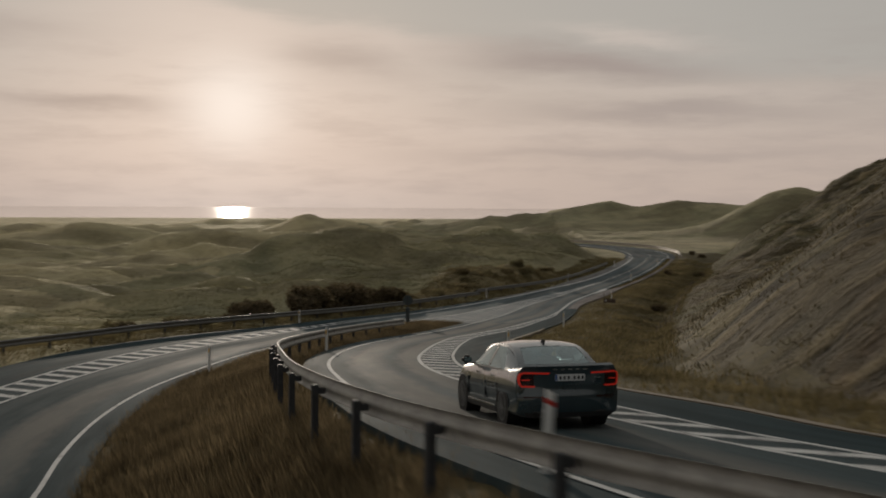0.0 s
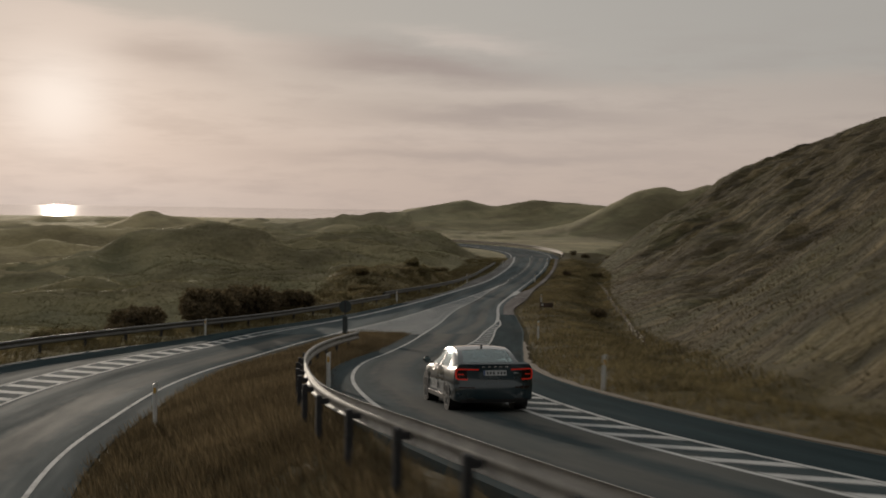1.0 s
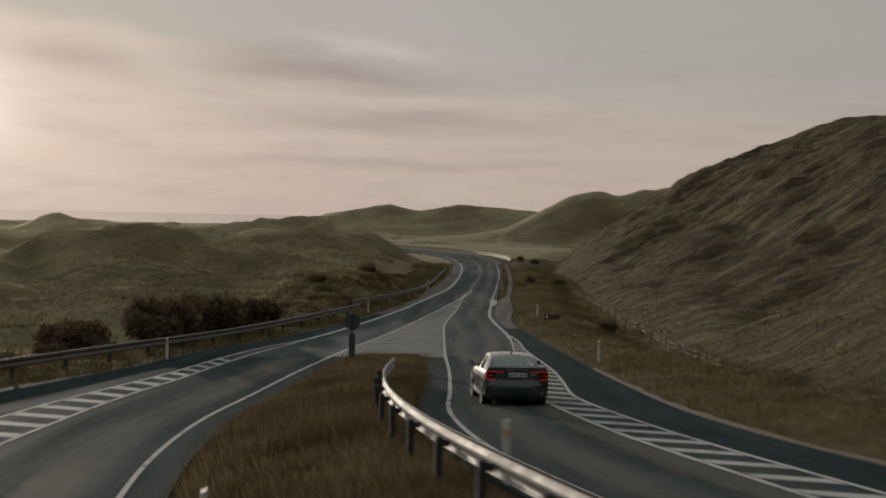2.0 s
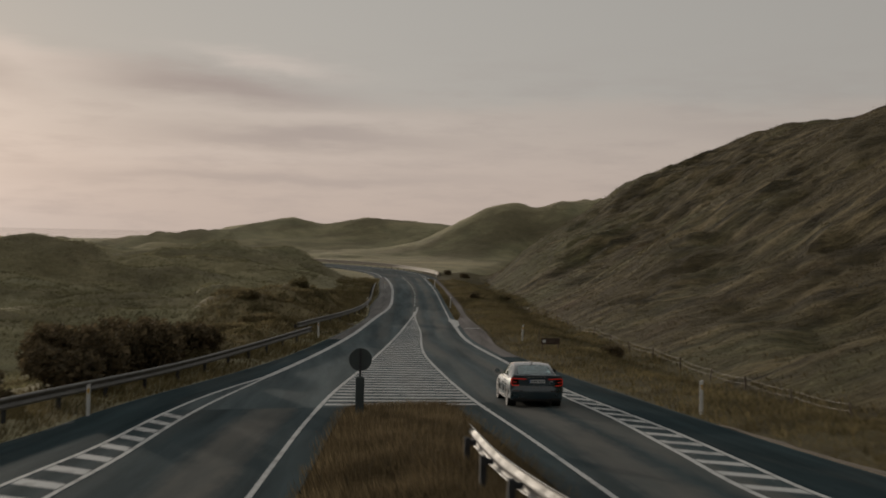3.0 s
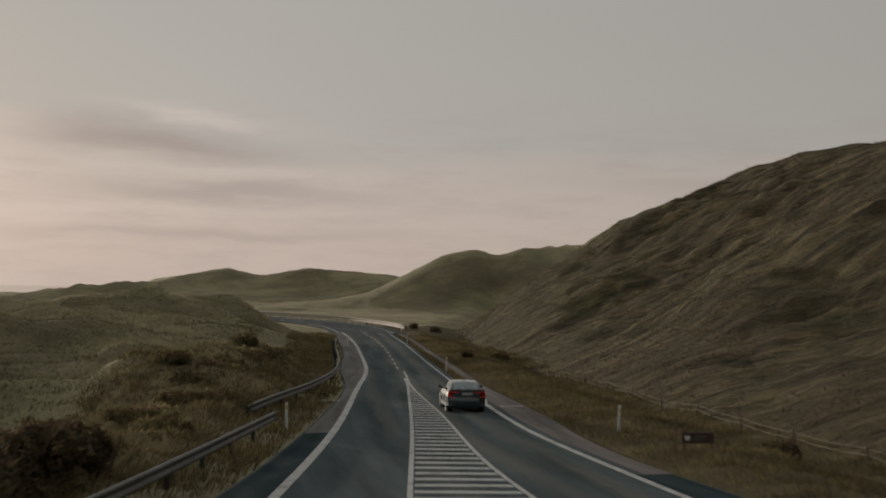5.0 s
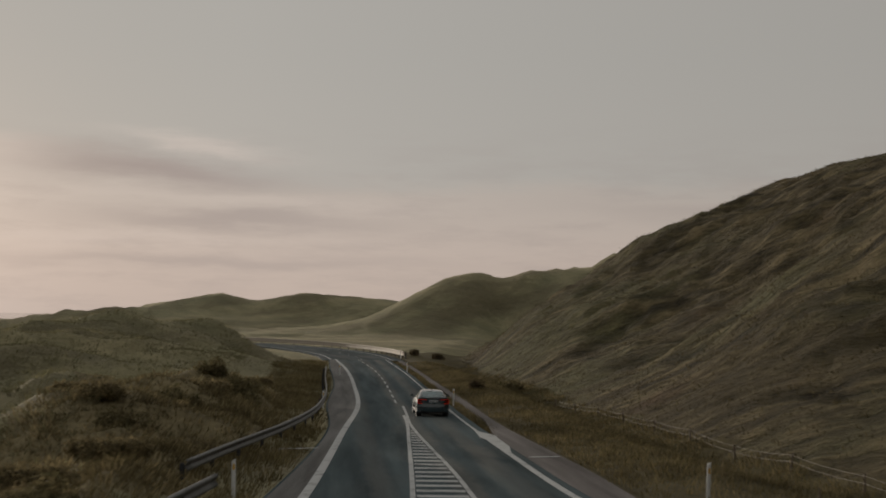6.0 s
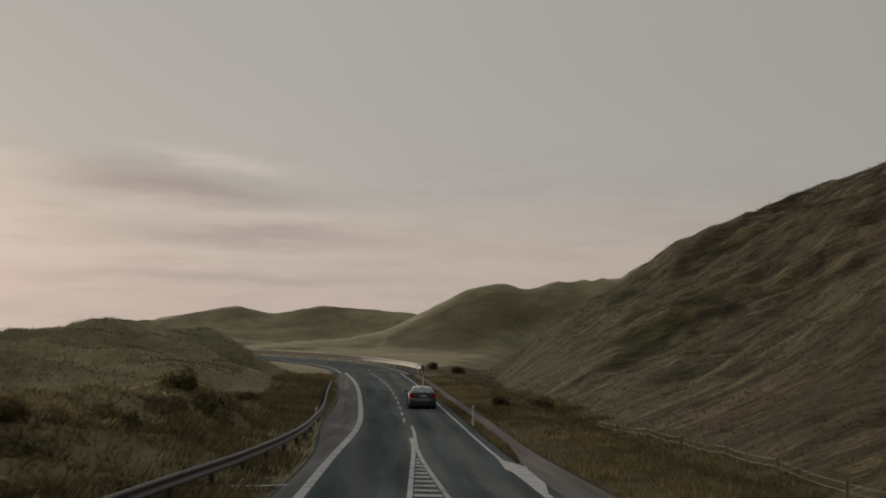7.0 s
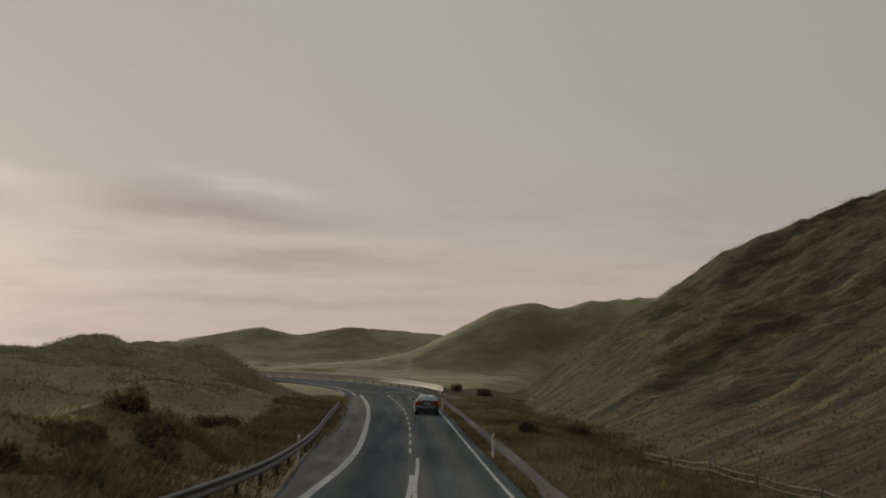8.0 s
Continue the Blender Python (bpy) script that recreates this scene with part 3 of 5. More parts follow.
    # a scrubby mound close behind the second rail
    mound = 1.25 * np.exp(-(((dl - 7.2) / 3.6) ** 2)) * smooth((y - 138) / 12) * smooth((184 - y) / 14) * (0.8 + 0.35 * vnoise(y / 7 + 2, x / 7))
    scrub = smooth((dl - 2.4) / 2.0) * smooth((15 - dl) / 6) * smooth((y - 108) / 10) * smooth((196 - y) / 20)
    bushy = 0.85 * (1 - np.abs(vnoise(x / 3.6, y / 3.4))) ** 2 + 0.45 * (1 - np.abs(vnoise(x / 1.7 + 5, y / 1.6))) - 0.25
    z = np.where(dl > 0, road + (left - road) * smooth((dl - 1.2) / (22 - 9 * smooth((y - 120) / 25))) + mound + scrub * bushy, z)
    z = np.where(dr > 0, road + (right - road) * smooth((dr - 0.6) / 7), z)
    # beyond the straight the bend rules
    beyond = smooth((y - 236) / 12)
    fb = smooth((db - 5.6) / 14)
    zz = zb - 0.02 + (np.where(x > foot - 12, right, np.where(x > 30, base_r + dun, left)) - zb) * fb
    z = z * (1 - beyond) + zz * beyond
    # a little sunk under the tarmac, rough elsewhere
    on = (((dl < 0) & (dr < 0) & (y < 240)) | (db < 5.2)).astype(float)
    isle = (x > ISLE_L(yc) + 0.95) & (x < SLIP_L(yc) - 0.85) & (y < 88.5)
    tuft = 0.10 * fbm(x / 1.3, y / 1.1, 2)
    deep = smooth((np.minimum(np.minimum(x - ISLE_L(yc), SLIP_L(yc) - x), 88.9 - y) - 1.2) / 1.0)
    z = z - 0.12 + np.where(isle, (0.20 + tuft) * deep, np.where(on > 0, 0.0, (0.14 + tuft) * smooth((np.where(y > 242, db - 5.2, np.maximum(dl, dr)) - 0.9) / 1.5)))
    # the coast
    r = np.hypot(x, y)
    z = np.where(dl > 20, np.maximum(z, -3.8), z)
    z = np.where(r > 800, z * (1 - smooth((r - 800) / 300)) + -4.2 * smooth((r - 800) / 300), z)
    z = z - 30 * smooth((r - 1120) / 400) * (y > -200)
    return z


def spaced(lo, hi, step, grow, a, b):
    """Grid lines: even between lo and hi, ever wider out to a and b."""
    mid = np.arange(lo, hi + step / 2, step)
    up, dn, s, p = [], [], step, hi
    while p < b:
        s *= grow
        p += s
        up.append(p)
    s, p = step, lo
    while p > a:
        s *= grow
        p -= s
        dn.append(p)
    return np.concatenate([dn[::-1], mid, up])


def build_ground():
    gx = spaced(-40, 75, 1.0, 1.045, -4000, 4000)
    gy = spaced(2, 260, 1.0, 1.03, -3000, 4200)
    X, Y = np.meshgrid(gx, gy, indexing="ij")
    Z = ground_z(X, Y)
    nx, ny = X.shape
    idx = np.arange(nx * ny).reshape(nx, ny)
    a, b, c, d = idx[:-1, :-1].ravel(), idx[1:, :-1].ravel(), idx[1:, 1:].ravel(), idx[:-1, 1:].ravel()
    me = tri_mesh("ground", np.stack([X.ravel(), Y.ravel(), Z.ravel()], 1), np.concatenate([np.stack([a, b, c], 1), np.stack([a, c, d], 1)]))
    me.polygons.foreach_set("use_smooth", [True] * len(me.polygons))
    # the hillside's own measure: metres along its foot and away from it
    tri = np.concatenate([np.stack([a, b, c], 1), np.stack([a, c, d], 1)]).ravel()
    u, v = Y.ravel(), (X - FOOT(np.clip(Y, -100, 480))).ravel()
    me.uv_layers.new(name="slope").data.foreach_set("uv", np.stack([u[tri], v[tri]], 1).astype(np.float32).ravel())
    me.materials.append(M_GROUND)
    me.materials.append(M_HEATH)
    me.materials.append(M_TURF)
    me.materials.append(M_DUNE)
    me.materials.append(M_SCRUBLAND)
    cx, cy = (X[:-1, :-1] + X[1:, 1:]).ravel() / 2, (Y[:-1, :-1] + Y[1:, 1:]).ravel() / 2
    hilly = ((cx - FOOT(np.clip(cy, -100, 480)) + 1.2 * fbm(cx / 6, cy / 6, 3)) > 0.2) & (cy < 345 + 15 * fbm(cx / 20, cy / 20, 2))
    ey = np.clip(cy, -60, 245)
    verge = (cx > ISLE_L(ey) - 1) & (cy < 262) & ~hilly
    near_dune = (cx > -42 + 14 * fbm(cx / 25, cy / 25, 3)) & (cy > 70 + 12 * fbm(cx / 18, cy / 18, 2))
    away = LEFT_EDGE(ey) - cx + 1.5 * fbm(cx / 5, cy / 5, 2)
    scrubby = (away > 2.4) & (away < 13) & (cy > 106) & (cy < 192)
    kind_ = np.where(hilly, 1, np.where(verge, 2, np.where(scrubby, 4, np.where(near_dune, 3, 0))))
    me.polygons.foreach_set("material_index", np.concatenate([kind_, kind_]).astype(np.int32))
    tagged(new("ground", me), "dry grassy dunes and a steep hillside beside the road", "ground", kind="structure")


build_ground()


def build_sea():
    m, nt, b = material("sea_water", 0.06, 0, 0.5)
    nt.links.new(ramp_node(nt, noise_node(nt, 0.01, 4), [(0.3, (0.05, 0.055, 0.06)), (0.7, (0.08, 0.08, 0.08))]), b.inputs["Base Color"])
    me = mesh_of("sea", [(-4900, 1000, -7.0), (4900, 1000, -7.0), (4900, 4950, -7.0), (-4900, 4950, -7.0)], [(0, 1, 2, 3)])
    me.materials.append(m)
    tagged(new("water", me), "calm grey sea on the horizon under a low sun", "sea", kind="structure")


build_sea()


# ---------- roads ----------
STRIP_UV = {}


def strip(left, right, y0, y1, lift, thick, step=1.0, cols=5, ref=None):
    """A sheet with thickness between two curves x(y), laid on the land's road level."""
    ys = np.linspace(y0, y1, max(2, int((y1 - y0) / step) + 1))
    verts, faces, across = [], [], []
    lx, rx = left(ys), right(ys)
    zero = rx if ref is None else ref(ys)
    for j, y in enumerate(ys):
        xs = np.linspace(lx[j], rx[j], cols + 1)
        zs = bank(xs, np.full(xs.shape, y)) + lift
        verts += [(x, y, z) for x, z in zip(xs, zs)] + [(xs[0], y, zs[0] - thick), (xs[-1], y, zs[-1] - thick)]
        across += [x - zero[j] for x in xs] + [xs[0] - zero[j], xs[-1] - zero[j]]
    STRIP_UV[len(verts)] = across
    w = cols + 3
    for j in range(len(ys) - 1):
        o, p = j * w, (j + 1) * w
        faces += [(o + i, o + i + 1, p + i + 1, p + i) for i in range(cols)]
        faces += [(o + w - 2, o, p, p + w - 2), (o + cols, o + w - 1, p + w - 1, p + cols)]
    e = (len(ys) - 1) * w
    faces += [tuple(range(cols, -1, -1)) + (cols + 1, cols + 2), tuple(e + i for i in range(cols + 1)) + (e + cols + 2, e + cols + 1)]
    return verts, faces


def off(f, d):
    """A curve d metres to the right of f, square to it."""
    return lambda y: f(y) + d * np.sqrt(1 + ((f(np.asarray(y) + 0.5) - f(np.asarray(y) - 0.5))) ** 2)


def bend_strip(a, b, lift, thick, k0=0, k1=None):
    """A sheet along the far bend between a and b metres right of its centre."""
    k1 = len(BX) if k1 is None else k1
    verts, faces = [], []
    for k in range(k0, k1):
        for d in (a, (a + b) / 2, b):
            verts.append((BX[k] + BNX[k] * d, BY[k] + BNY[k] * d, BZ[k] + lift))
        verts += [(BX[k] + BNX[k] * a, BY[k] + BNY[k] * a, BZ[k] + lift - thick), (BX[k] + BNX[k] * b, BY[k] + BNY[k] * b, BZ[k] + lift - thick)]
    for j in range(k1 - k0 - 1):
        o, p = j * 5, j * 5 + 5
        faces += [(o, o + 1, p + 1, p), (o + 1, o + 2, p + 2, p + 1), (o + 3, o, p, p + 3), (o + 2, o + 4, p + 4, p + 2)]
    return verts, faces


def structure(name, vf, mat, label, category):
    me = mesh_of(name, *vf, True)
    me.set_sharp_from_angle(angle=radians(40))
    me.materials.append(mat)
    across = STRIP_UV.get(len(vf[0]))
    uv = me.uv_layers.new(name="metres")
    for loop in me.loops:
        k = loop.vertex_index
        uv.data[loop.index].uv = (across[k] if across else vf[0][k][0], vf[0][k][1])
    return tagged(new(name, me), label, category, kind="structure")


TH = 0.25
structure("road_main", strip(off(LEFT_EDGE, 0), off(ISLE_L, 0.95), -40, 89, 0.0, TH, cols=7), M_ASPHALT_MAIN, "worn grey asphalt main road curving past the island", "road")
structure("road_slip", strip(off(SLIP_L, -0.85), off(RIGHT_EDGE, 0), -16, 89, 0.0, TH, cols=7, ref=SLIP_L), M_ASPHALT_SLIP, "worn grey asphalt slip road running downhill", "road")
structure("road_ahead", strip(LEFT_EDGE, lambda y: LADDER_R_IN(y) + np.where(np.asarray(y) < 112, RIGHT_EDGE(y) - LADDER_R_IN(y), 0.45), 89, 240, 0.0, TH, cols=9, ref=LADDER_R_IN), M_ASPHALT_AHEAD, "grey asphalt two-lane road winding into the dunes", "road")
structure("road_bend", bend_strip(-4.9, 5.0, -0.004, TH), M_ASPHALT, "grey asphalt road bending away behind the dunes", "road")
structure("pavement_path", strip(lambda y: LADDER_R_IN(y) + np.where(np.asarray(y) < 145, 0.47, 0.47 + np.clip((np.asarray(y) - 145) / 12, 0, 1) * 0.9), RIGHT_EDGE, 111.8, 238, -0.006, TH, cols=3), M_PATH, "pale reddish-grey cycle path beside the road", "cycle path")
def left_line(y):
    return np.where(np.asarray(y) < 103, LADDER_L_OUT(y), WIDE(np.maximum(y, 103))) - 0.05


structure("shoulder_left", strip(lambda y: LEFT_EDGE(y) + 0.1, left_line, -40, 126, 0.005, 0.02, cols=3), M_SHOULDER, "darker asphalt hard shoulder behind the ladder marking", "road shoulder")
structure("shoulder_bend", strip(lambda y: LEFT_EDGE(y) + 0.1, left_line, 126, 240, 0.005, 0.02, cols=3), M_PALE, "paler grey asphalt hard shoulder beside the wide white line", "road shoulder")
structure("shoulder_right", strip(lambda y: np.where(np.asarray(y) < 102.5, LADDER_R_OUT(y), LADDER_R_IN(y) + 0.06) + 0.05, lambda y: RIGHT_EDGE(y) - 0.1, -4, 111.8, 0.005, 0.02, cols=3), M_SHOULDER, "dark smooth asphalt shoulder beside the slip road", "road shoulder")

# painted lines and bars
marks = empty("road_markings", pose(0, 0, 0), label="white painted road lines, ladder bars and hatching, a little worn", category="road marking", kind="structure")


def line(f, w, y0, y1, lift=0.010, d=0.0, step=1.0):
    part("painted_line", mesh_of("painted_line", *strip(off(f, d - w / 2), off(f, d + w / 2), y0, y1, lift, 0.008, step, 1)), M_PAINT, marks)


line(ISLE_L, 0.13, -30, 88, 0.010, 0.0)
line(ISLE_L, 0.16, 88, 160, 0.010)
line(LADDER_L_IN, 0.13, -30, 102)
line(LADDER_L_OUT, 0.13, -30, 102)
line(WIDE, 0.30, 102, 241)
line(SLIP_L, 0.12, -14, 86)
line(SLIP_L, 0.15, 86, 168)
line(LADDER_R_IN, 0.13, -6, 103)
line(LADDER_R_OUT, 0.12, -5, 107.5)
line(LADDER_R_IN, 0.24, 103, 147)
line(LADDER_R_IN, 0.13, 147, 240)
for y in np.arange(171, 238, 6.0):
    line(ISLE_L, 0.13, y, y + 3.2)
part("painted_line", mesh_of("painted_line", *bend_strip(-4.0, -3.8, 0.008, 0.008)), M_PAINT, marks)
part("painted_line", mesh_of("painted_line", *bend_strip(3.5, 3.65, 0.008, 0.008)), M_PAINT, marks)
for k in range(2, 64, 5):
    part("painted_line", mesh_of("painted_line", *bend_strip(-0.07, 0.07, 0.008, 0.008, k, k + 2)), M_PAINT, marks)


def bar(f, g, y0, skew, width, inset=0.1):
    """A painted bar from curve f at y0 to curve g at y0 + skew."""
    verts = []
    for s in (0.0, width):
        for q in (0, 1):
            y = y0 + s + q * skew
            x = float((f(y) + inset) if q == 0 else (g(y) - inset))
            z = float(bank(np.array(x), np.array(y)))
            verts += [(x, y, z + 0.009), (x, y, z + 0.002)]
    part("painted_bar", mesh_of("painted_bar", verts, [(0, 2, 6, 4), (1, 5, 7, 3), (0, 1, 3, 2), (4, 6, 7, 5), (0, 4, 5, 1), (2, 3, 7, 6)]), M_PAINT, marks)


for y in np.arange(14, 88.5, 1.75):
    bar(LADDER_L_OUT, LADDER_L_IN, y, -0.9, 0.62)
for y in np.arange(6, 100, 1.9):
    bar(LADDER_R_IN, LADDER_R_OUT, y, -0.9, 0.62)
for y in np.arange(89.6, 150, 1.2):
    bar(ISLE_L, SLIP_L, y, -0.28 * float(SLIP_L(y) - ISLE_L(y)), 0.46, 0.12)


def flat(points, lift=0.011):
    """A painted patch with the outline given."""
    top = [(x, y, float(bank(np.array(x), np.array(y))) + lift) for x, y in points]
    n = len(top)
    verts = top + [(x, y, z - 0.008) for x, y, z in top]
    faces = [tuple(range(n)), tuple(range(2 * n - 1, n - 1, -1))] + [(i, n + i, n + (i + 1) % n, (i + 1) % n) for i in range(n)]
    part("painted_patch", mesh_of("painted_patch", verts, faces), M_PAINT, marks)


flat([(14.75, 138.0), (16.0, 143.6), (16.2, 145.6), (17.35, 149.6), (17.25, 146.2), (17.0, 145.6), (15.9, 141.2)])
flat([(6.3, 142.2), (8.0, 142.2), (8.0, 142.45), (6.3, 142.45)])
flat([(15.0, 136.7), (16.2, 136.7), (16.2, 136.95), (15.0, 136.95)])


# sandy broken edge of the tarmac on the hill side
structure("kerb_edge", strip(lambda y: RIGHT_EDGE(y) - 0.02, lambda y: RIGHT_EDGE(y) + 0.22 + 0.10 * vnoise(np.asarray(y) * 0.9, np.asarray(y) * 0 + 3.3) - 0.12 * smooth((np.asarray(y) - 72) / 8), 8, 80, 0.03, 0.2, 0.5, 2), M_KERB, "broken sandy edge along the asphalt", "road edge")


# ---------- guardrails ----------
RAIL_R = curve((12.4, -8), (8.6, -1), (5.3, 6.3), (2.7, 10.6), (0.9, 14.2), (-0.55, 18), (-1.75, 22), (-3.6, 30.6), (-4.9, 38.1), (-5.4, 47), (-5.4, 55), (-5.0, 62), (-4.2, 68.5), (-3.0, 74.8))
RAIL_L = curve((-21, 0), (-24.6, 30), (-25, 45), (-23.4, 57), (-20.9, 66.5), (-18.4, 75), (-15.6, 82), (-12.5, 90), (-8.1, 101), (-4.3, 111), (2, 127.8))
RAIL_L2 = curve((-0.5, 126), (3.6, 136.8), (7.3, 146), (11.1, 157), (13.7, 166.5), (20.6, 196.5), (24.0, 211))
W_BEAM = [(o, 1.2 * u) for o, u in ((0.0, 0.155), (0.045, 0.145), (0.075, 0.115), (0.075, 0.075), (0.02, 0.035), (0.005, 0.0), (0.02, -0.035), (0.075, -0.075), (0.075, -0.115), (0.045, -0.145), (0.0, -0.155))]


def along(f, y0, y1, step):
    """Points with even spacing on a curve, each with its unit sideways (to the right)."""
    y = np.linspace(y0, y1, int(abs(y1 - y0) * 8))
    x = f(y)
    s = np.concatenate([[0], np.cumsum(np.hypot(np.diff(x), np.diff(y)))])
    u = np.arange(0, s[-1], step)
    px, py = np.interp(u, s, x), np.interp(u, s, y)
    d = (f(py + 0.2) - f(py - 0.2)) / 0.4
    n = np.sqrt(1 + d * d)
    return [(a, b, 1 / c, -e / c) for a, b, c, e in zip(px, py, n, d)]


def sweep(rows, profile, side, height, name):
    """A profile (outwards, up) carried along rows; side 1 faces right."""
    verts, faces, n = [], [], len(profile)
    for x, y, nx, ny in rows:
        z = height(x, y)
        for thick in (0.0, -0.012):
            for o, u in profile:
                d = side * (o + thick)
                verts.append((x + nx * d, y + ny * d, z + u))
    m = 2 * n
    for j in range(len(rows) - 1):
        a, b = j * m, (j + 1) * m
        for i in range(n - 1):
            faces += [(a + i, a + i + 1, b + i + 1, b + i), (a + n + i, b + n + i, b + n + i + 1, a + n + i + 1)]
        faces += [(a, b, b + n, a + n), (a + n - 1, a + 2 * n - 1, b + 2 * n - 1, b + n - 1)]
    for e in (0, (len(rows) - 1) * m):
        faces += [(e + i, e + n + i, e + n + i + 1, e + i + 1) for i in range(n - 1)]
    return mesh_of(name, verts, faces, True)


def guardrail(f, y0, y1, side, level, gap, label, first=0.4, steel=None):
    rail = empty("guardrail", pose(0, 0, 0), label=label, category="guardrail", group="guardrails along the road")
    rows = along(f, y0, y1, 0.8)

    def height(x, y):
        return float(level(np.array(y))) + 0.60

    beam = part("beam", sweep(rows, W_BEAM, side, height, "beam"), steel or M_STEEL, rail)
    post_me = box(-0.06, 0.06, -0.07, 0.07, -1.0, 0.05, 0.012)
    me = bpy.data.meshes.new("post")
    post_me.to_mesh(me)
    post_me.free()
    me.materials.append(M_POST)
    sp = box(-0.09, 0.09, -0.045, 0.045, -0.12, -0.01, 0.015)
    sm = bpy.data.meshes.new("spacer")
    sp.to_mesh(sm)
    sp.free()
    sm.materials.append(M_POST)
    bolt = tube(0.018, -0.012, 0.012, 8, pose(0, 0, 0, 0, 90, 0))
    bme = bpy.data.meshes.new("bolt")
    bolt.to_mesh(bme)
    bolt.free()
    bme.materials.append(M_POST)
    for x, y, nx, ny in along(f, y0 + first, y1 - 0.3, gap):
        turn = math.degrees(math.atan2(ny, nx))
        z = height(x, y)
        px, py = x - side * nx * 0.19, y - side * ny * 0.19
        part("post", me, None, rail, at=pose(px, py, z, 0, 0, turn))
        part("spacer", sm, None, rail, at=pose(x - side * nx * 0.08, y - side * ny * 0.08, z, 0, 0, turn))
        part("bolt", bme, None, beam, at=pose(x + side * nx * 0.012, y + side * ny * 0.012, z, 0, 0, turn))
    return rail


guardrail(RAIL_R, -8, 74.8, 1, slip_z, 3.2, "weathered steel guardrail on dark posts round the grass island", 1.35)
guardrail(RAIL_L, 4, 127.8, 1, main_z, 4.0, "grey steel guardrail on the outer verge of the main road", steel=M_RAILSHADE)
guardrail(RAIL_L2, 131, 210.5, 1, main_z, 4.0, "grey steel guardrail along the bend in the dunes", steel=M_RAILSHADE)


def far_rail():
    rail = empty("guardrail", pose(0, 0, 0), label="pale steel guardrail on the outside of the far bend", category="guardrail", group="guardrails along the road")
    rows = [(BX[k] + BNX[k] * 6.0, BY[k] + BNY[k] * 6.0, -BNX[k], -BNY[k]) for k in range(6, 62)]
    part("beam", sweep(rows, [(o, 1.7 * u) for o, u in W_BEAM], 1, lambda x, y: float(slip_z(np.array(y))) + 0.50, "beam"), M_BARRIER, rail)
    me = bpy.data.meshes.new("post")
    b = box(-0.06, 0.06, -0.07, 0.07, -0.9, 0.1, 0.012)
    b.to_mesh(me)
    b.free()
    me.materials.append(M_POST)
    for x, y, nx, ny in rows[::2]:
        part("post", me, None, rail, at=pose(x - nx * 0.12, y - ny * 0.12, float(slip_z(np.array(y))) + 0.66))


far_rail()


def gz(x, y):
    return float(ground_z(np.array([float(x)]), np.array([float(y)]))[0])


# ---------- marker posts and signs ----------
def delineator(reflector):
    p = empty("marker_post", pose(0, 0, 0), label="white plastic roadside marker post in the grass", category="marker post", group="marker posts along the verges")
    b = tube(0.06, -0.2, 1.02, 14)
    for v in b.verts:
        v.co.y *= 0.75
        if v.co.z > 0.9:
            v.co.z += v.co.x * 0.5
    part("body", b, M_WHITE, p)
    r = box(-0.035, 0.035, -0.05, -0.044, 0.74, 0.90, 0.002)
    part("reflector", r, reflector, p, "small reflector strip")
    r = box(-0.035, 0.035, 0.044, 0.05, 0.74, 0.90, 0.002)
    part("reflector", r, reflector, p, "small reflector strip")
    return p


def place_posts():
    spots = [(-9.45, 48.0, 3), (-4.75, 49.6, -2), (3.0, 48.3, 2), (7.75, 84.2, -1), (15.4, 124.4, 2), (22.9, 169.0, 0), (-11.6, 87.9, 1), (2.5, 128.6, -2), (14.0, 168.0, 2), (24.9, 209.0, 0), (32.9, 213.0, 1), (41.9, 246, 0)]
    first = None
    for x, y, lean in spots:
        m = pose(x, y, max(gz(x, y), float(bank(np.array(x), np.array(y)))) + (0.35 if y == 48.0 else -0.02), lean, 0.5 * lean, -10)
        if first is None:
            first = delineator(M_YELLOW)
            first.matrix_basis = m
        else:
            copy_thing(first, m)
    p = empty("marker_post", pose(2.66, 13.2, float(slip_z(13.2)) - 0.03, 2, 3, 20), label="white marker post with a red band behind the guardrail", category="marker post", group="marker posts along the verges")
    b = tube(0.07, -0.2, 1.08, 14)
    for v in b.verts:
        v.co.y *= 0.75
        if v.co.z > 0.9:
            v.co.z += -v.co.x * 0.5
    part("body", b, M_WHITE, p)
    b = tube(0.073, 0.90, 0.97, 14)
    for v in b.verts:
        v.co.y *= 0.75
        v.co.z += -v.co.x * 0.5
    part("band", b, M_RED, p, "red band")


place_posts()


def keep_sign(x, y):
    s = empty("traffic_sign", pose(x, y, gz(x, y) + 0.38, 0, 0, -12), label="round traffic sign on a dark bollard, seen from behind", category="traffic sign")
    part("bollard", box(-0.135, 0.135, -0.10, 0.10, -0.6, 0.98, 0.035, 3), M_SIGN, s)
    part("neck", tube(0.035, 0.96, 1.25, 10), M_POST, s)
    part("disc", tube(0.36, -0.012, 0.012, 40, pose(0, 0.02, 1.50, 90, 0, 0), 0.004), M_SIGN, s)
    part("clamp", box(-0.05, 0.05, -0.045, 0.012, 1.26, 1.32, 0.008), M_POST, s)
    part("clamp", box(-0.05, 0.05, -0.045, 0.012, 1.66, 1.72, 0.008), M_POST, s)
    part("rear_rib", box(-0.03, 0.03, -0.03, 0.01, 1.14, 1.84, 0.006), M_POST, s)


keep_sign(-3.4, 85.4)


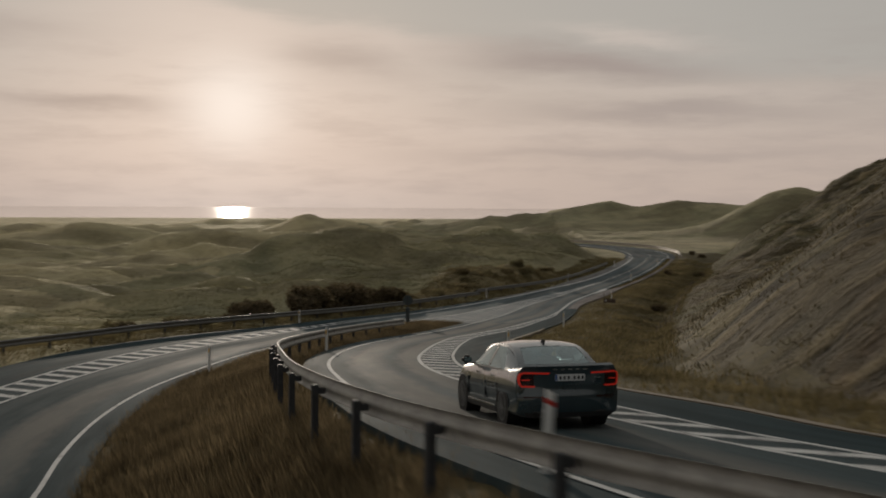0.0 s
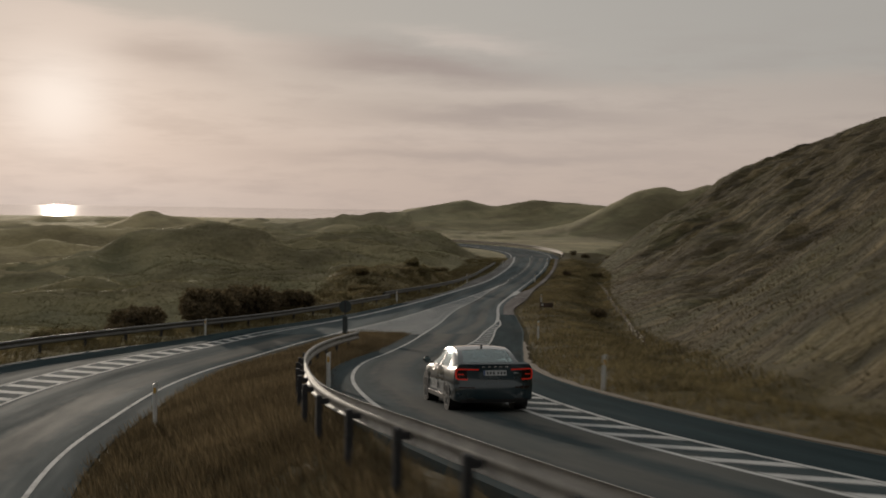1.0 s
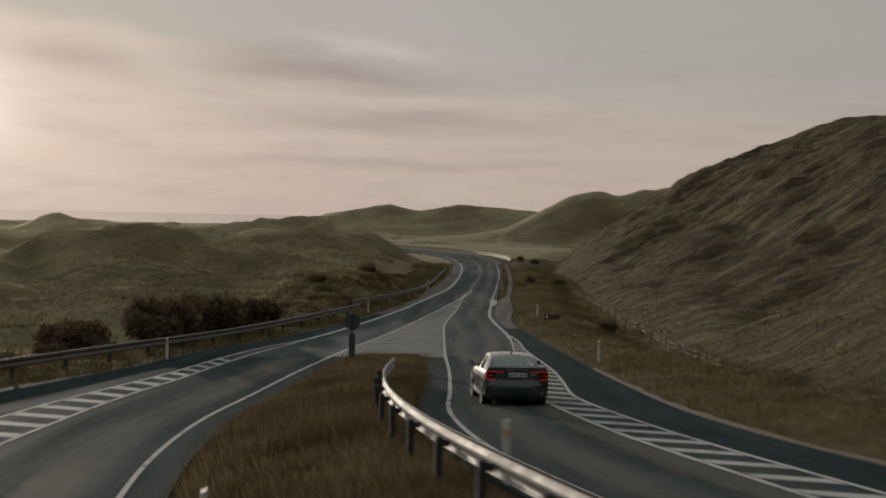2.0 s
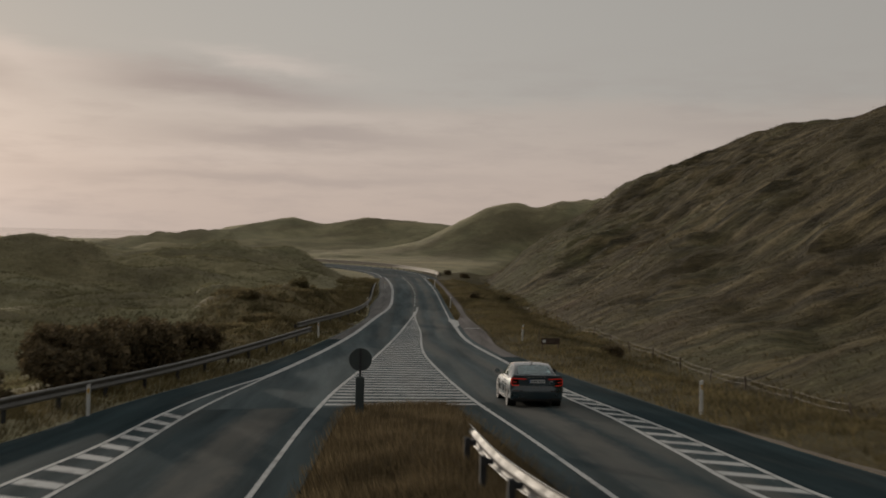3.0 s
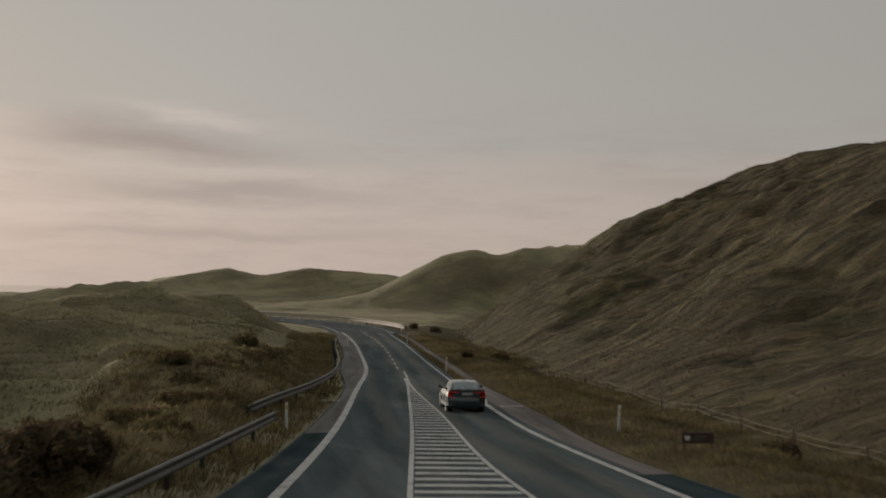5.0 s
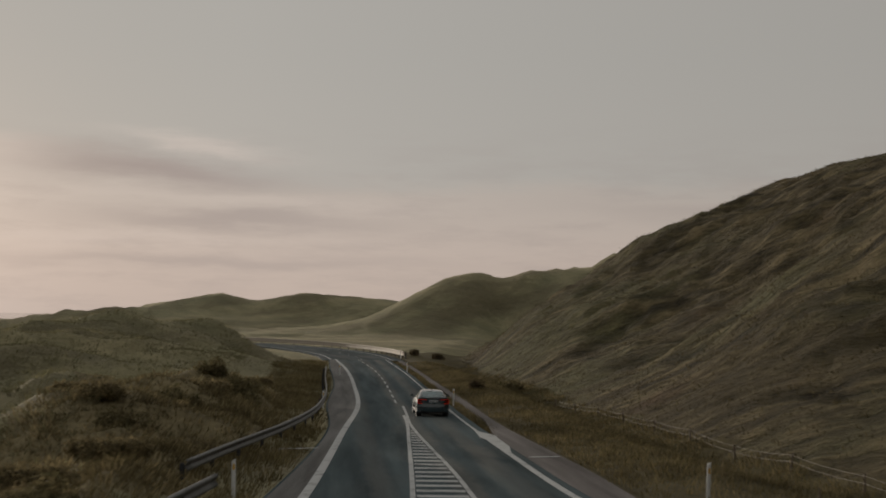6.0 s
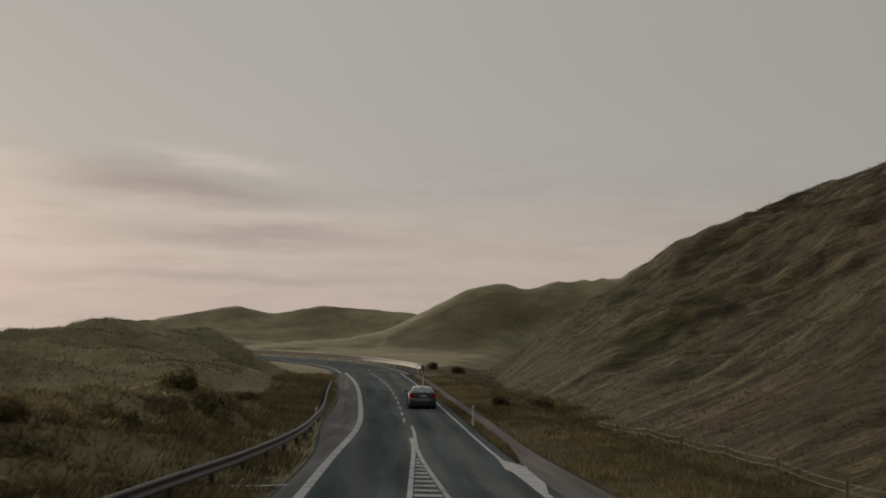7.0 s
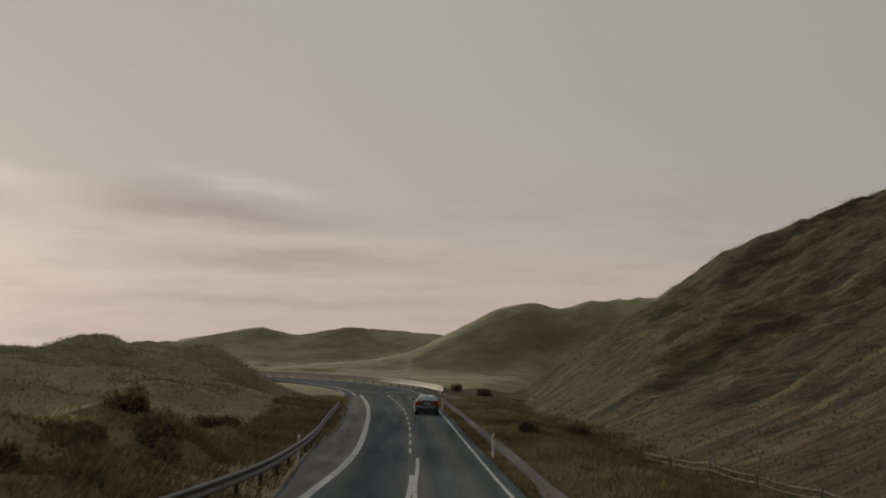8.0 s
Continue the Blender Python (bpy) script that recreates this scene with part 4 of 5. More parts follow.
def info_sign(x, y):
    s = empty("info_sign", pose(x, y, gz(x, y) - 0.22, 0, 0, -16), label="low brown information board on two wooden posts", category="sign")
    for k in (-0.48, 0.48):
        part("post", box(k - 0.04, k + 0.04, -0.04, 0.04, -0.3, 0.92, 0.01), M_WOOD, s)
    board = part("board", box(-0.55, 0.55, -0.075, -0.04, 0.52, 0.88, 0.008), M_BROWN, s)
    part("symbol", box(-0.46, -0.28, -0.080, -0.074, 0.62, 0.78, 0.003), M_WHITE, board, "small pale symbol")
    for k in range(3):
        part("text_bar", box(-0.18, 0.30 - 0.08 * k, -0.080, -0.074, 0.76 - 0.07 * k, 0.785 - 0.07 * k, 0.002), M_KERB, board, "pale line of unreadable writing")
    p = empty("thin_pole", pose(x - 0.5, y + 0.6, gz(x - 0.5, y + 0.6)), label="thin weathered wooden pole in the verge", category="pole")
    part("pole", tube(0.022, -0.3, 1.25, 8), M_WOOD, p)


info_sign(14.4, 116.4)


def fence():
    f = empty("fence", pose(0, 0, 0), label="old wire fence on leaning wooden posts below the hill", category="fence")
    line_ = curve((14.6, 86), (16.6, 96), (19.4, 109), (22.4, 125), (25.9, 142), (29.6, 160), (33.2, 178))
    me = bpy.data.meshes.new("post")
    b = tube(0.040, -0.4, 0.68, 8)
    b.to_mesh(me)
    b.free()
    me.materials.append(M_WOOD)
    rnd, tops = random.Random(4), []
    for x, y, nx, ny in along(line_, 86, 180, 6.0):
        z = gz(x, y)
        part("post", me, None, f, at=pose(x, y, z, rnd.uniform(-7, 7), rnd.uniform(-7, 7), 0))
        tops.append((x, y, z))
    for h in (0.35, 0.60):
        verts, faces = [], []
        for (x0, y0, z0), (x1, y1, z1) in zip(tops, tops[1:]):
            for q in range(6):
                t = q / 6
                sag = -0.08 * 4 * t * (1 - t)
                cx, cy, cz = x0 + (x1 - x0) * t, y0 + (y1 - y0) * t, z0 + (z1 - z0) * t + h + sag
                verts += [(cx - 0.009, cy, cz), (cx + 0.009, cy, cz), (cx, cy, cz + 0.016)]
        for j in range(len(verts) // 3 - 1):
            a, b_ = 3 * j, 3 * j + 3
            faces += [(a + i, a + (i + 1) % 3, b_ + (i + 1) % 3, b_ + i) for i in range(3)]
        part("wire", mesh_of("wire", verts, faces), M_WIRE, f)


fence()


# ---------- plants ----------
def blades(px, py, pz, per, hmin, hmax, wid, spread, lean, seed, wind=(0.25, 0.1)):
    """Triangular blades in tufts at the points given."""
    g = np.random.RandomState(seed)
    n = len(px) * per
    x, y, z = np.repeat(px, per), np.repeat(py, per), np.repeat(pz, per)
    size = np.repeat(g.uniform(0.6, 1.25, len(px)), per)
    a = g.uniform(0, 2 * np.pi, n)
    r = spread * np.sqrt(g.uniform(0, 1, n)) * size
    bx, by = x + r * np.cos(a), y + r * np.sin(a)
    h = g.uniform(hmin, hmax, n) * size
    t = g.uniform(0, np.pi, n)
    wx, wy = wid * np.cos(t) * size, wid * np.sin(t) * size
    tx = bx + np.cos(a) * lean * h + wind[0] * h + g.normal(0, 0.12, n) * h
    ty = by + np.sin(a) * lean * h + wind[1] * h + g.normal(0, 0.12, n) * h
    v = np.empty((n, 3, 3), np.float32)
    v[:, 0] = np.stack([bx - wx, by - wy, z - 0.08], 1)
    v[:, 1] = np.stack([bx + wx, by + wy, z - 0.08], 1)
    v[:, 2] = np.stack([tx, ty, z + h], 1)
    return v.reshape(-1, 3), np.arange(3 * n).reshape(-1, 3)


def scatter(n, y0, y1, left, right, seed, power=1.0):
    g = np.random.RandomState(seed)
    y = y0 + (y1 - y0) * g.uniform(0, 1, n) ** power
    a, b = left(y), right(y)
    u = g.uniform(0, 1, n)
    x = a + (b - a) * u
    keep = (b > a) & (g.uniform(0, 1, n) < 0.35 + 0.65 * smooth(fbm(x / 5, y / 5, 2) * 0.8 + 0.5))
    x, y = x[keep], y[keep]
    return x, y, ground_z(x, y)


def grass(name, pts, mat, label, **kw):
    v, f = blades(*pts, **kw)
    me = tri_mesh(name, v, f)
    me.materials.append(mat)
    tagged(new(name, me), label, "grass", kind="stuff")


grass("island_grass", scatter(62000, 8, 88.6, lambda y: ISLE_L(y) + 1.15, lambda y: SLIP_L(y) - 1.05, 11, 0.9), M_DRYGRASS, "tall dry brown grass on the traffic island", per=6, hmin=0.10, hmax=0.34, wid=0.013, spread=0.34, lean=0.6, seed=1, wind=(0.12, 0.05))
grass("verge_grass", scatter(52000, 14, 235, lambda y: RIGHT_EDGE(y) + 0.45, lambda y: np.minimum(RIGHT_EDGE(y) + 16, FOOT(y) + 0.5), 12, 0.85), M_VERGE, "dry grass on the verge below the hill", per=4, hmin=0.08, hmax=0.27, wid=0.024, spread=0.32, lean=0.7, seed=2)
grass("verge_grass", scatter(34000, 30, 236, lambda y: LEFT_EDGE(y) - 6, lambda y: LEFT_EDGE(y) - 0.4, 13, 0.85), M_VERGE, "dry grass on the outer verge of the main road", per=4, hmin=0.10, hmax=0.36, wid=0.024, spread=0.3, lean=0.6, seed=3)
grass("strip_grass", scatter(5000, 149, 236, lambda y: LADDER_R_IN(y) + 0.6, lambda y: LADDER_R_IN(y) + 0.75 + np.clip((y - 145) / 12, 0, 1) * 0.55, 16), M_VERGE, "narrow grass strip between road and cycle path", per=4, hmin=0.05, hmax=0.2, wid=0.02, spread=0.15, lean=0.5, seed=6)
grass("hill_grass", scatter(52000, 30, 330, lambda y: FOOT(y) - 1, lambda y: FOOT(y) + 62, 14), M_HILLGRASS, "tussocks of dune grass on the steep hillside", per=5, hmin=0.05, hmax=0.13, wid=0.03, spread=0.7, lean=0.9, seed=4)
grass("dune_grass", scatter(42000, 60, 330, lambda y: LEFT_EDGE(np.minimum(y, 236)) - 75 + 0 * y, lambda y: np.where(y < 236, LEFT_EDGE(y) - 5, 24 - (y - 236) * 0.1), 15), M_MARRAM, "tussocks of dune grass on the rolling dunes", per=4, hmin=0.08, hmax=0.25, wid=0.035, spread=0.7, lean=0.9, seed=5)

grass("heath_scrub", scatter(20000, 108, 192, lambda y: LEFT_EDGE(y) - 13, lambda y: LEFT_EDGE(y) - 2.6, 17), M_MOUND, "dense low heath scrub on the bank behind the guardrail", per=5, hmin=0.06, hmax=0.20, wid=0.045, spread=0.45, lean=1.0, seed=7)
grass("dune_grass", scatter(60000, 100, 245, lambda y: LEFT_EDGE(np.minimum(y, 236)) - 48, lambda y: LEFT_EDGE(np.minimum(y, 236)) - 9, 18), M_MARRAM, "thick green-brown dune grass close to the road", per=4, hmin=0.08, hmax=0.26, wid=0.03, spread=0.5, lean=0.9, seed=8)


def bush(size, leaves, seed, leaf=0.11, mat=None, label="dark brown-green scrub bush on the dune"):
    """A low scrub bush: stems and lobes of many small leaves."""
    g = np.random.RandomState(seed)
    lobes = [(g.uniform(-0.55, 0.55) * size[0], g.uniform(-0.5, 0.5) * size[1], g.uniform(0.35, 0.72) * size[2], g.uniform(0.26, 0.42)) for _ in range(9)]
    pts = []
    for k in range(leaves):
        lx, ly, lz, r = lobes[k % 9]
        d = g.normal(0, 1, 3)
        d /= np.linalg.norm(d)
        q = g.uniform(0.55, 1.08)
        pts.append((lx + d[0] * q * r * size[0], ly + d[1] * q * r * size[1], max(0.05, lz + d[2] * q * r * size[2])))
    c = np.array(pts)
    n = len(c)
    e1, e2 = g.normal(0, leaf, (n, 3)), g.normal(0, leaf, (n, 3))
    v = np.empty((n, 3, 3), np.float32)
    v[:, 0], v[:, 1], v[:, 2] = c - e1 * 0.7, c + e1 * 0.7, c + e2 * 1.5
    crown = tri_mesh("crown", v.reshape(-1, 3), np.arange(3 * n).reshape(-1, 3))
    b = empty("bush", pose(0, 0, 0), label=label, category="bush", group="scrub bushes behind the guardrail")
    part("crown", crown, mat or M_BUSH, b)
    stems = bmesh.new()
    for lx, ly, lz, r in lobes:
        m = look((lx * 0.25, ly * 0.25, -0.2), (lx, ly, lz))
        ln = (Vector((lx, ly, lz)) - Vector((lx * 0.25, ly * 0.25, -0.2))).length
        bmesh.ops.create_cone(stems, segments=5, radius1=0.05, radius2=0.015, depth=ln, matrix=m @ Matrix.Translation((0, 0, -ln / 2)) @ pose(0, 0, 0, 180, 0, 0))
    part("stems", stems, M_TWIG, b)
    return b


def place_bushes():
    rnd = random.Random(5)
    kinds = [bush((2.3, 2.0, 3.1), 5200, 1, 0.085), bush((2.8, 2.0, 2.0), 4200, 2, 0.08), bush((1.7, 1.5, 1.25), 2600, 3, 0.065, M_SCRUB, "low olive-brown scrub bush among the dune grass"), bush((1.0, 0.9, 0.9), 1300, 4, 0.055),
             bush((1.9, 1.6, 0.95), 4600, 6, 0.05, M_MOUND, "low dark mound of heath scrub behind the guardrail")]
    spots = []
    for k in range(18):   # the dark thicket behind the left guardrail
        y = 92.5 + 21 * k / 17
        spots.append((float(RAIL_L(y)) - 2.6 - rnd.uniform(0, 4.0), y + rnd.uniform(-1, 1), 0 if 3 < k < 13 and rnd.random() < 0.8 else 1))
    for k in range(10):   # lower scrub before it
        y = 76 + 16 * rnd.random()
        spots.append((float(RAIL_L(y)) - 2.8 - rnd.uniform(0, 3), y, rnd.choice((2, 2, 3))))
    for k in range(26):   # low bushes standing out of the scrub on the bank
        y = 112 + 70 * k / 25
        spots.append((float(LEFT_EDGE(y)) - 4.6 - rnd.uniform(0, 1) ** 1.4 * 7, y + rnd.uniform(-1.5, 1.5), rnd.choice((2, 4, 4))))
    spots += [(19.2, 118.7, 3), (19.6, 119.1, 3), (45.6, 252, 3), (46.0, 243, 3), (35.5, 192, 2), (36.9, 193.2, 3), (105, 308.6, 3), (30.6, 186, 3)]
    used = set()
    for x, y, k in spots:
        m = pose(x, y, gz(x, y) - (0.42 if k in (2, 4) else 0.15), 0, 0, rnd.uniform(0, 360))
        if k in used:
            copy_thing(kinds[k], m)
        else:
            used.add(k)
            kinds[k].matrix_basis = m


place_bushes()


# ---------- the car ----------
def make_car_paint():
    m, nt, b = material("car_paint", 0.24, 0.35, 0.5)
    c = ramp_node(nt, noise_node(nt, 3, 3), [(0.3, (0.015, 0.033, 0.043)), (0.7, (0.020, 0.041, 0.052))])
    nt.links.new(c, b.inputs["Base Color"])
    b.inputs["Coat Weight"].default_value, b.inputs["Coat Roughness"].default_value, b.inputs["Coat IOR"].default_value = 1.0, 0.03, 1.7
    nt.links.new(ramp_node(nt, noise_node(nt, 2, 4), [(0.3, grey(0.24)), (0.7, grey(0.36))]), b.inputs["Roughness"])
    return m


def make_glass():
    m = bpy.data.materials.new("tinted_glass")
    m.use_nodes = True
    nt = m.node_tree
    nt.nodes.clear()
    t, g, f, x, o = (nt.nodes.new(k) for k in ("ShaderNodeBsdfTransparent", "ShaderNodeBsdfGlossy", "ShaderNodeFresnel", "ShaderNodeMixShader", "ShaderNodeOutputMaterial"))
    t.inputs[0].default_value = (0.42, 0.53, 0.55, 1)
    g.inputs["Color"].default_value = (0.82, 0.97, 1.0, 1)
    g.inputs["Roughness"].default_value = 0.03
    f.inputs["IOR"].default_value = 3.0
    for a, b in ((f.outputs[0], x.inputs[0]), (t.outputs[0], x.inputs[1]), (g.outputs[0], x.inputs[2]), (x.outputs[0], o.inputs[0])):
        nt.links.new(a, b)
    return m


def make_lamp_red(name, strength):
    m, nt, b = material(name, 0.25)
    b.inputs["Base Color"].default_value = (0.35, 0.015, 0.01, 1)
    b.inputs["Emission Color"].default_value = (1.0, 0.055, 0.03, 1)
    b.inputs["Emission Strength"].default_value = strength
    return m


M_CAR, M_GLASS = make_car_paint(), make_glass()
M_TAIL, M_REFLEX = make_lamp_red("tail_light_glow", 0.11), simple("red_reflector", (0.022, 0.003, 0.003), 0.2)
M_TYRE = simple("tyre_rubber", (0.018, 0.018, 0.019), 0.85, 0, 0.2, 8.0, 0.2)
M_RIM = simple("alloy_rim", (0.30, 0.30, 0.30), 0.35, 0.9, 0.1, 8.0)
M_CHROME = simple("bright_trim", (0.55, 0.55, 0.54), 0.22, 1.0, 0.06, 8.0)
M_BLACK = simple("black_plastic", (0.012, 0.012, 0.013), 0.55, 0, 0.2, 8.0)
M_SEAT = simple("dark_leather", (0.03, 0.028, 0.027), 0.9, 0, 0.2, 8.0)
M_PLATE = simple("plate_white", (0.55, 0.57, 0.58), 0.45, 0, 0.05, 8.0)

# stations along the car from the tail: y, half width, underside, shoulder, deck
SHELL = [(0.085, 0.80, 0.30, 0.97, 1.03), (0.11, 0.86, 0.25, 0.99, 1.075), (0.15, 0.892, 0.22, 1.00, 1.092), (0.24, 0.905, 0.20, 1.00, 1.085), (0.45, 0.918, 0.20, 0.99, 1.065), (0.75, 0.925, 0.20, 0.98, 1.04),
         (1.2, 0.925, 0.20, 0.97, 1.00), (2.0, 0.925, 0.19, 0.955, 0.975), (2.9, 0.922, 0.19, 0.945, 0.965), (3.45, 0.92, 0.19, 0.935, 0.985), (3.8, 0.915, 0.20, 0.905, 0.965), (4.2, 0.895, 0.21, 0.86, 0.915),
         (4.5, 0.84, 0.22, 0.80, 0.85), (4.68, 0.76, 0.25, 0.72, 0.77), (4.76, 0.62, 0.32, 0.62, 0.66)]
CABIN = [(0.58, 1.045, 0.72), (0.72, 1.13, 0.69), (0.95, 1.255, 0.655), (1.25, 1.365, 0.625), (1.6, 1.418, 0.61), (2.0, 1.432, 0.605), (2.4, 1.425, 0.605), (2.72, 1.385, 0.61), (3.05, 1.25, 0.65), (3.35, 1.09, 0.70), (3.58, 0.985, 0.75)]
cab_z = curve(*[(z, y) for y, z, w in CABIN])
cab_w = curve(*[(w, y) for y, z, w in CABIN])


def loft(rows):
    bm = bmesh.new()
    rings = [[bm.verts.new(p) for p in r] for r in rows]
    for a, b in zip(rings, rings[1:]):
        for i in range(len(a) - 1):
            bm.faces.new((a[i], a[i + 1], b[i + 1], b[i]))
    return bm, rings


def shell_ring(y, w, zb, zs, zd):
    h = zs - zb
    half = [(0, zb), (w * 0.80, zb), (w * 0.955, zb + 0.05), (w * 0.995, zb + 0.13 * h), (w * 0.970, zb + 0.32 * h), (w * 0.985, zb + 0.46 * h), (w, zb + 0.58 * h), (w * 0.988, zb + 0.70 * h), (w * 0.965, zb + 0.83 * h), (w * 0.938, zb + 0.93 * h), (w * 0.908, zs),
            (w * 0.84, zs + (zd - zs) * 0.62), (w * 0.62, zd), (0, zd + 0.012)]
    return [(x, y, z) for x, z in half] + [(-x, y, z) for x, z in half[-2::-1]]


def patch(fn, u0, u1, v0, v1, nu, nv):
    """A small curved sheet from a function of two parameters."""
    bm = bmesh.new()
    g = [[bm.verts.new(fn(u0 + (u1 - u0) * i / nu, v0 + (v1 - v0) * j / nv)) for j in range(nv + 1)] for i in range(nu + 1)]
    for i in range(nu):
        for j in range(nv):
            bm.faces.new((g[i][j], g[i + 1][j], g[i + 1][j + 1], g[i][j + 1]))
    return bm


def top_at(q, y, lift=0.0):
    """The cabin's upper skin: q from -1 to 1 across."""
    w, z = float(cab_w(y)), float(cab_z(y))
    return (q * w, y, z - 0.045 * abs(q) ** 2.6 + lift)


def side_at(y, v, s, lift=0.0):
    """The cabin's side: v from the belt (0) to the roof edge (1)."""
    w, z = float(cab_w(y)), float(cab_z(y)) - 0.045
    zb = 0.955
    x = 0.85 + (w - 0.85) * v + 0.03 * v * (1 - v)
    return (s * (x + lift), y, zb + (z - zb) * v)


def thicken(bm, d):
    bmesh.ops.recalc_face_normals(bm, faces=bm.faces)
    bmesh.ops.solidify(bm, geom=bm.faces[:], thickness=d)
    return bm


tail_w = curve((0.80, 0.20), (0.845, 0.32), (0.875, 0.50), (0.888, 0.70), (0.885, 0.90), (0.85, 1.0), (0.80, 1.06), (0.735, 1.10))
tail_d = curve((0.05, 0.20), (0.02, 0.32), (0.004, 0.45), (0.004, 0.58), (0.014, 0.640), (0.020, 0.70), (0.022, 0.82), (0.016, 0.96), (0.004, 1.03), (-0.014, 1.075), (0.03, 1.10))


def tail_y(x, z):
    """How far forward the tail lies at a place across and up."""
    return float(tail_d(z)) + 0.15 * (abs(x) / 0.89) ** 5


def lamp_line(points, s, half):
    """A raised band along a broken line on the tail."""
    bm = bmesh.new()
    rows = []
    for k, (x, z) in enumerate(points):
        (x0, z0), (x1, z1) = points[max(0, k - 1)], points[min(len(points) - 1, k + 1)]
        d = math.hypot(x1 - x0, z1 - z0)
        nx, nz = -(z1 - z0) / d * half, (x1 - x0) / d * half
        ring = []
        for q, lift in ((1, -0.006), (1, -0.034), (-1, -0.034), (-1, -0.006)):
            px, pz = x + q * nx, z + q * nz
            ring.append(bm.verts.new((s * px, tail_y(px, pz) + lift - (0.04 * (px / 0.87) ** 4 if lift < -0.02 else 0.0), pz)))
        rows.append(ring)
    for a, b in zip(rows, rows[1:]):
        for i in range(4):
            bm.faces.new((a[i], a[(i + 1) % 4], b[(i + 1) % 4], b[i]))
    bm.faces.new(rows[0])
    bm.faces.new(rows[-1][::-1])
    return bm


WHEELS = []


def build_car():
    car = empty("car", pose(0, 0, 0), label="dark blue-black saloon car with lit red tail lights driving away", category="car")
    bm, rings = loft([shell_ring(*r) for r in SHELL])
    for r, flip in ((rings[0], False), (rings[-1], True)):
        bm.faces.new(r if flip else r[::-1])
    bmesh.ops.remove_doubles(bm, verts=bm.verts, dist=0.0005)
    body = part("body", bm, M_CAR, car, "glossy dark blue-black bodywork")
    # roof and pillars
    part("roof", thicken(patch(lambda a, b: top_at(a, b, 0.004), -1, 1, 1.22, 2.74, 12, 10), 0.02), M_CAR, car)
    for s in (-1, 1):
        part("side_rail", thicken(patch(lambda a, b: side_at(a, b, s, 0.003), 0.62, 3.50, 0.90, 1.0, 16, 1), 0.02), M_CAR, car)
        part("belt_trim", thicken(patch(lambda a, b: side_at(a, b, s, 0.006), 0.75, 3.45, -0.02, 0.05, 16, 1), 0.012), M_BLACK, car)
        part("rear_pillar", thicken(patch(lambda a, b: side_at(0.60 + 0.42 * a + (0.55 * (b if a > 0.5 else 0) if a > 0.5 else b * 0.0), b, s, 0.004), 0, 1, 0.0, 0.95, 2, 6), 0.02), M_CAR, car)
        part("rear_pillar", thicken(patch(lambda a, b: top_at(s * (0.84 + 0.17 * a), b, 0.004), 0, 1, 0.58, 1.3, 2, 10), 0.02), M_CAR, car)
        part("front_pillar", thicken(patch(lambda a, b: top_at(s * (0.88 + 0.12 * a), b, 0.004), 0, 1, 2.66, 3.55, 2, 10), 0.02), M_CAR, car)
        part("door_pillar", thicken(patch(lambda a, b: side_at(a, b, s, 0.004), 2.10, 2.20, 0.0, 0.95, 1, 4), 0.02), M_BLACK, car)
        part("side_window", patch(lambda a, b: side_at(0.98 + (2.10 - 0.98) * a + 0.45 * b * (1 - a), b, s, 0.0), 0, 1, 0.03, 0.93, 6, 6), M_GLASS, car)
        part("side_window", patch(lambda a, b: side_at(2.20 + (3.35 - 2.20) * a - 0.62 * b * a, b, s, 0.0), 0, 1, 0.03, 0.93, 6, 6), M_GLASS, car)
    part("rear_window", patch(lambda a, b: top_at(a, b, 0.0), -0.86, 0.86, 0.60, 1.24, 10, 8), M_GLASS, car, "tinted rear window")
    part("windscreen", patch(lambda a, b: top_at(a, b, 0.0), -0.9, 0.9, 2.72, 3.56, 10, 8), M_GLASS, car)
    # inside
    for s in (-1, 1):
        for y, h in ((1.25, 1.10), (2.35, 1.12)):
            part("seat", box(s * 0.36 - 0.24, s * 0.36 + 0.24, y, y + 0.14, 0.7, h, 0.05), M_SEAT, car)
            part("headrest", box(s * 0.36 - 0.13, s * 0.36 + 0.13, y, y + 0.10, h + 0.02, h + 0.17, 0.04), M_SEAT, car)
    part("dashboard", box(-0.7, 0.7, 2.95, 3.3, 0.8, 1.0, 0.05), M_SEAT, car)
    # tail: one moulded panel, lamps, plate, lower bumper
    part("tail_panel", thicken(patch(lambda a, z: (a * tail_w(z), tail_y(a * tail_w(z), z), z), -1, 1, 0.30, 1.10, 24, 26), 0.012), M_CAR, car, "dark moulded boot lid and bumper")
    part("diffuser", thicken(patch(lambda a, z: (a * tail_w(z), tail_y(a * tail_w(z), z) - 0.008, z), -0.93, 0.93, 0.215, 0.40, 20, 4), 0.012), M_BLACK, car, "black lower rear bumper")
    for s in (-1, 1):
        light = part("tail_light", lamp_line([(0.37, 0.952), (0.60, 0.960), (0.80, 0.966), (0.855, 0.945), (0.872, 0.87), (0.858, 0.775), (0.825, 0.742), (0.62, 0.738)], s, 0.015), M_TAIL, car, "glowing red bracket-shaped tail light")
        part("inner_bar", lamp_line([(0.70, 0.852), (0.83, 0.848)], s, 0.009), M_TAIL, light)
        part("housing", thicken(patch(lambda a, b: (s * a, tail_y(a, b) - 0.018 - 0.035 * (a / 0.87) ** 4, b), 0.63, 0.865, 0.742, 0.955, 5, 4), 0.004), M_REFLEX, light, "dark red lamp housing")
        part("reflector", thicken(patch(lambda a, b: (s * a, tail_y(a, b) - 0.018, b), 0.46, 0.80, 0.548, 0.574, 8, 1), 0.004), M_REFLEX, car, "slim red bumper reflector")
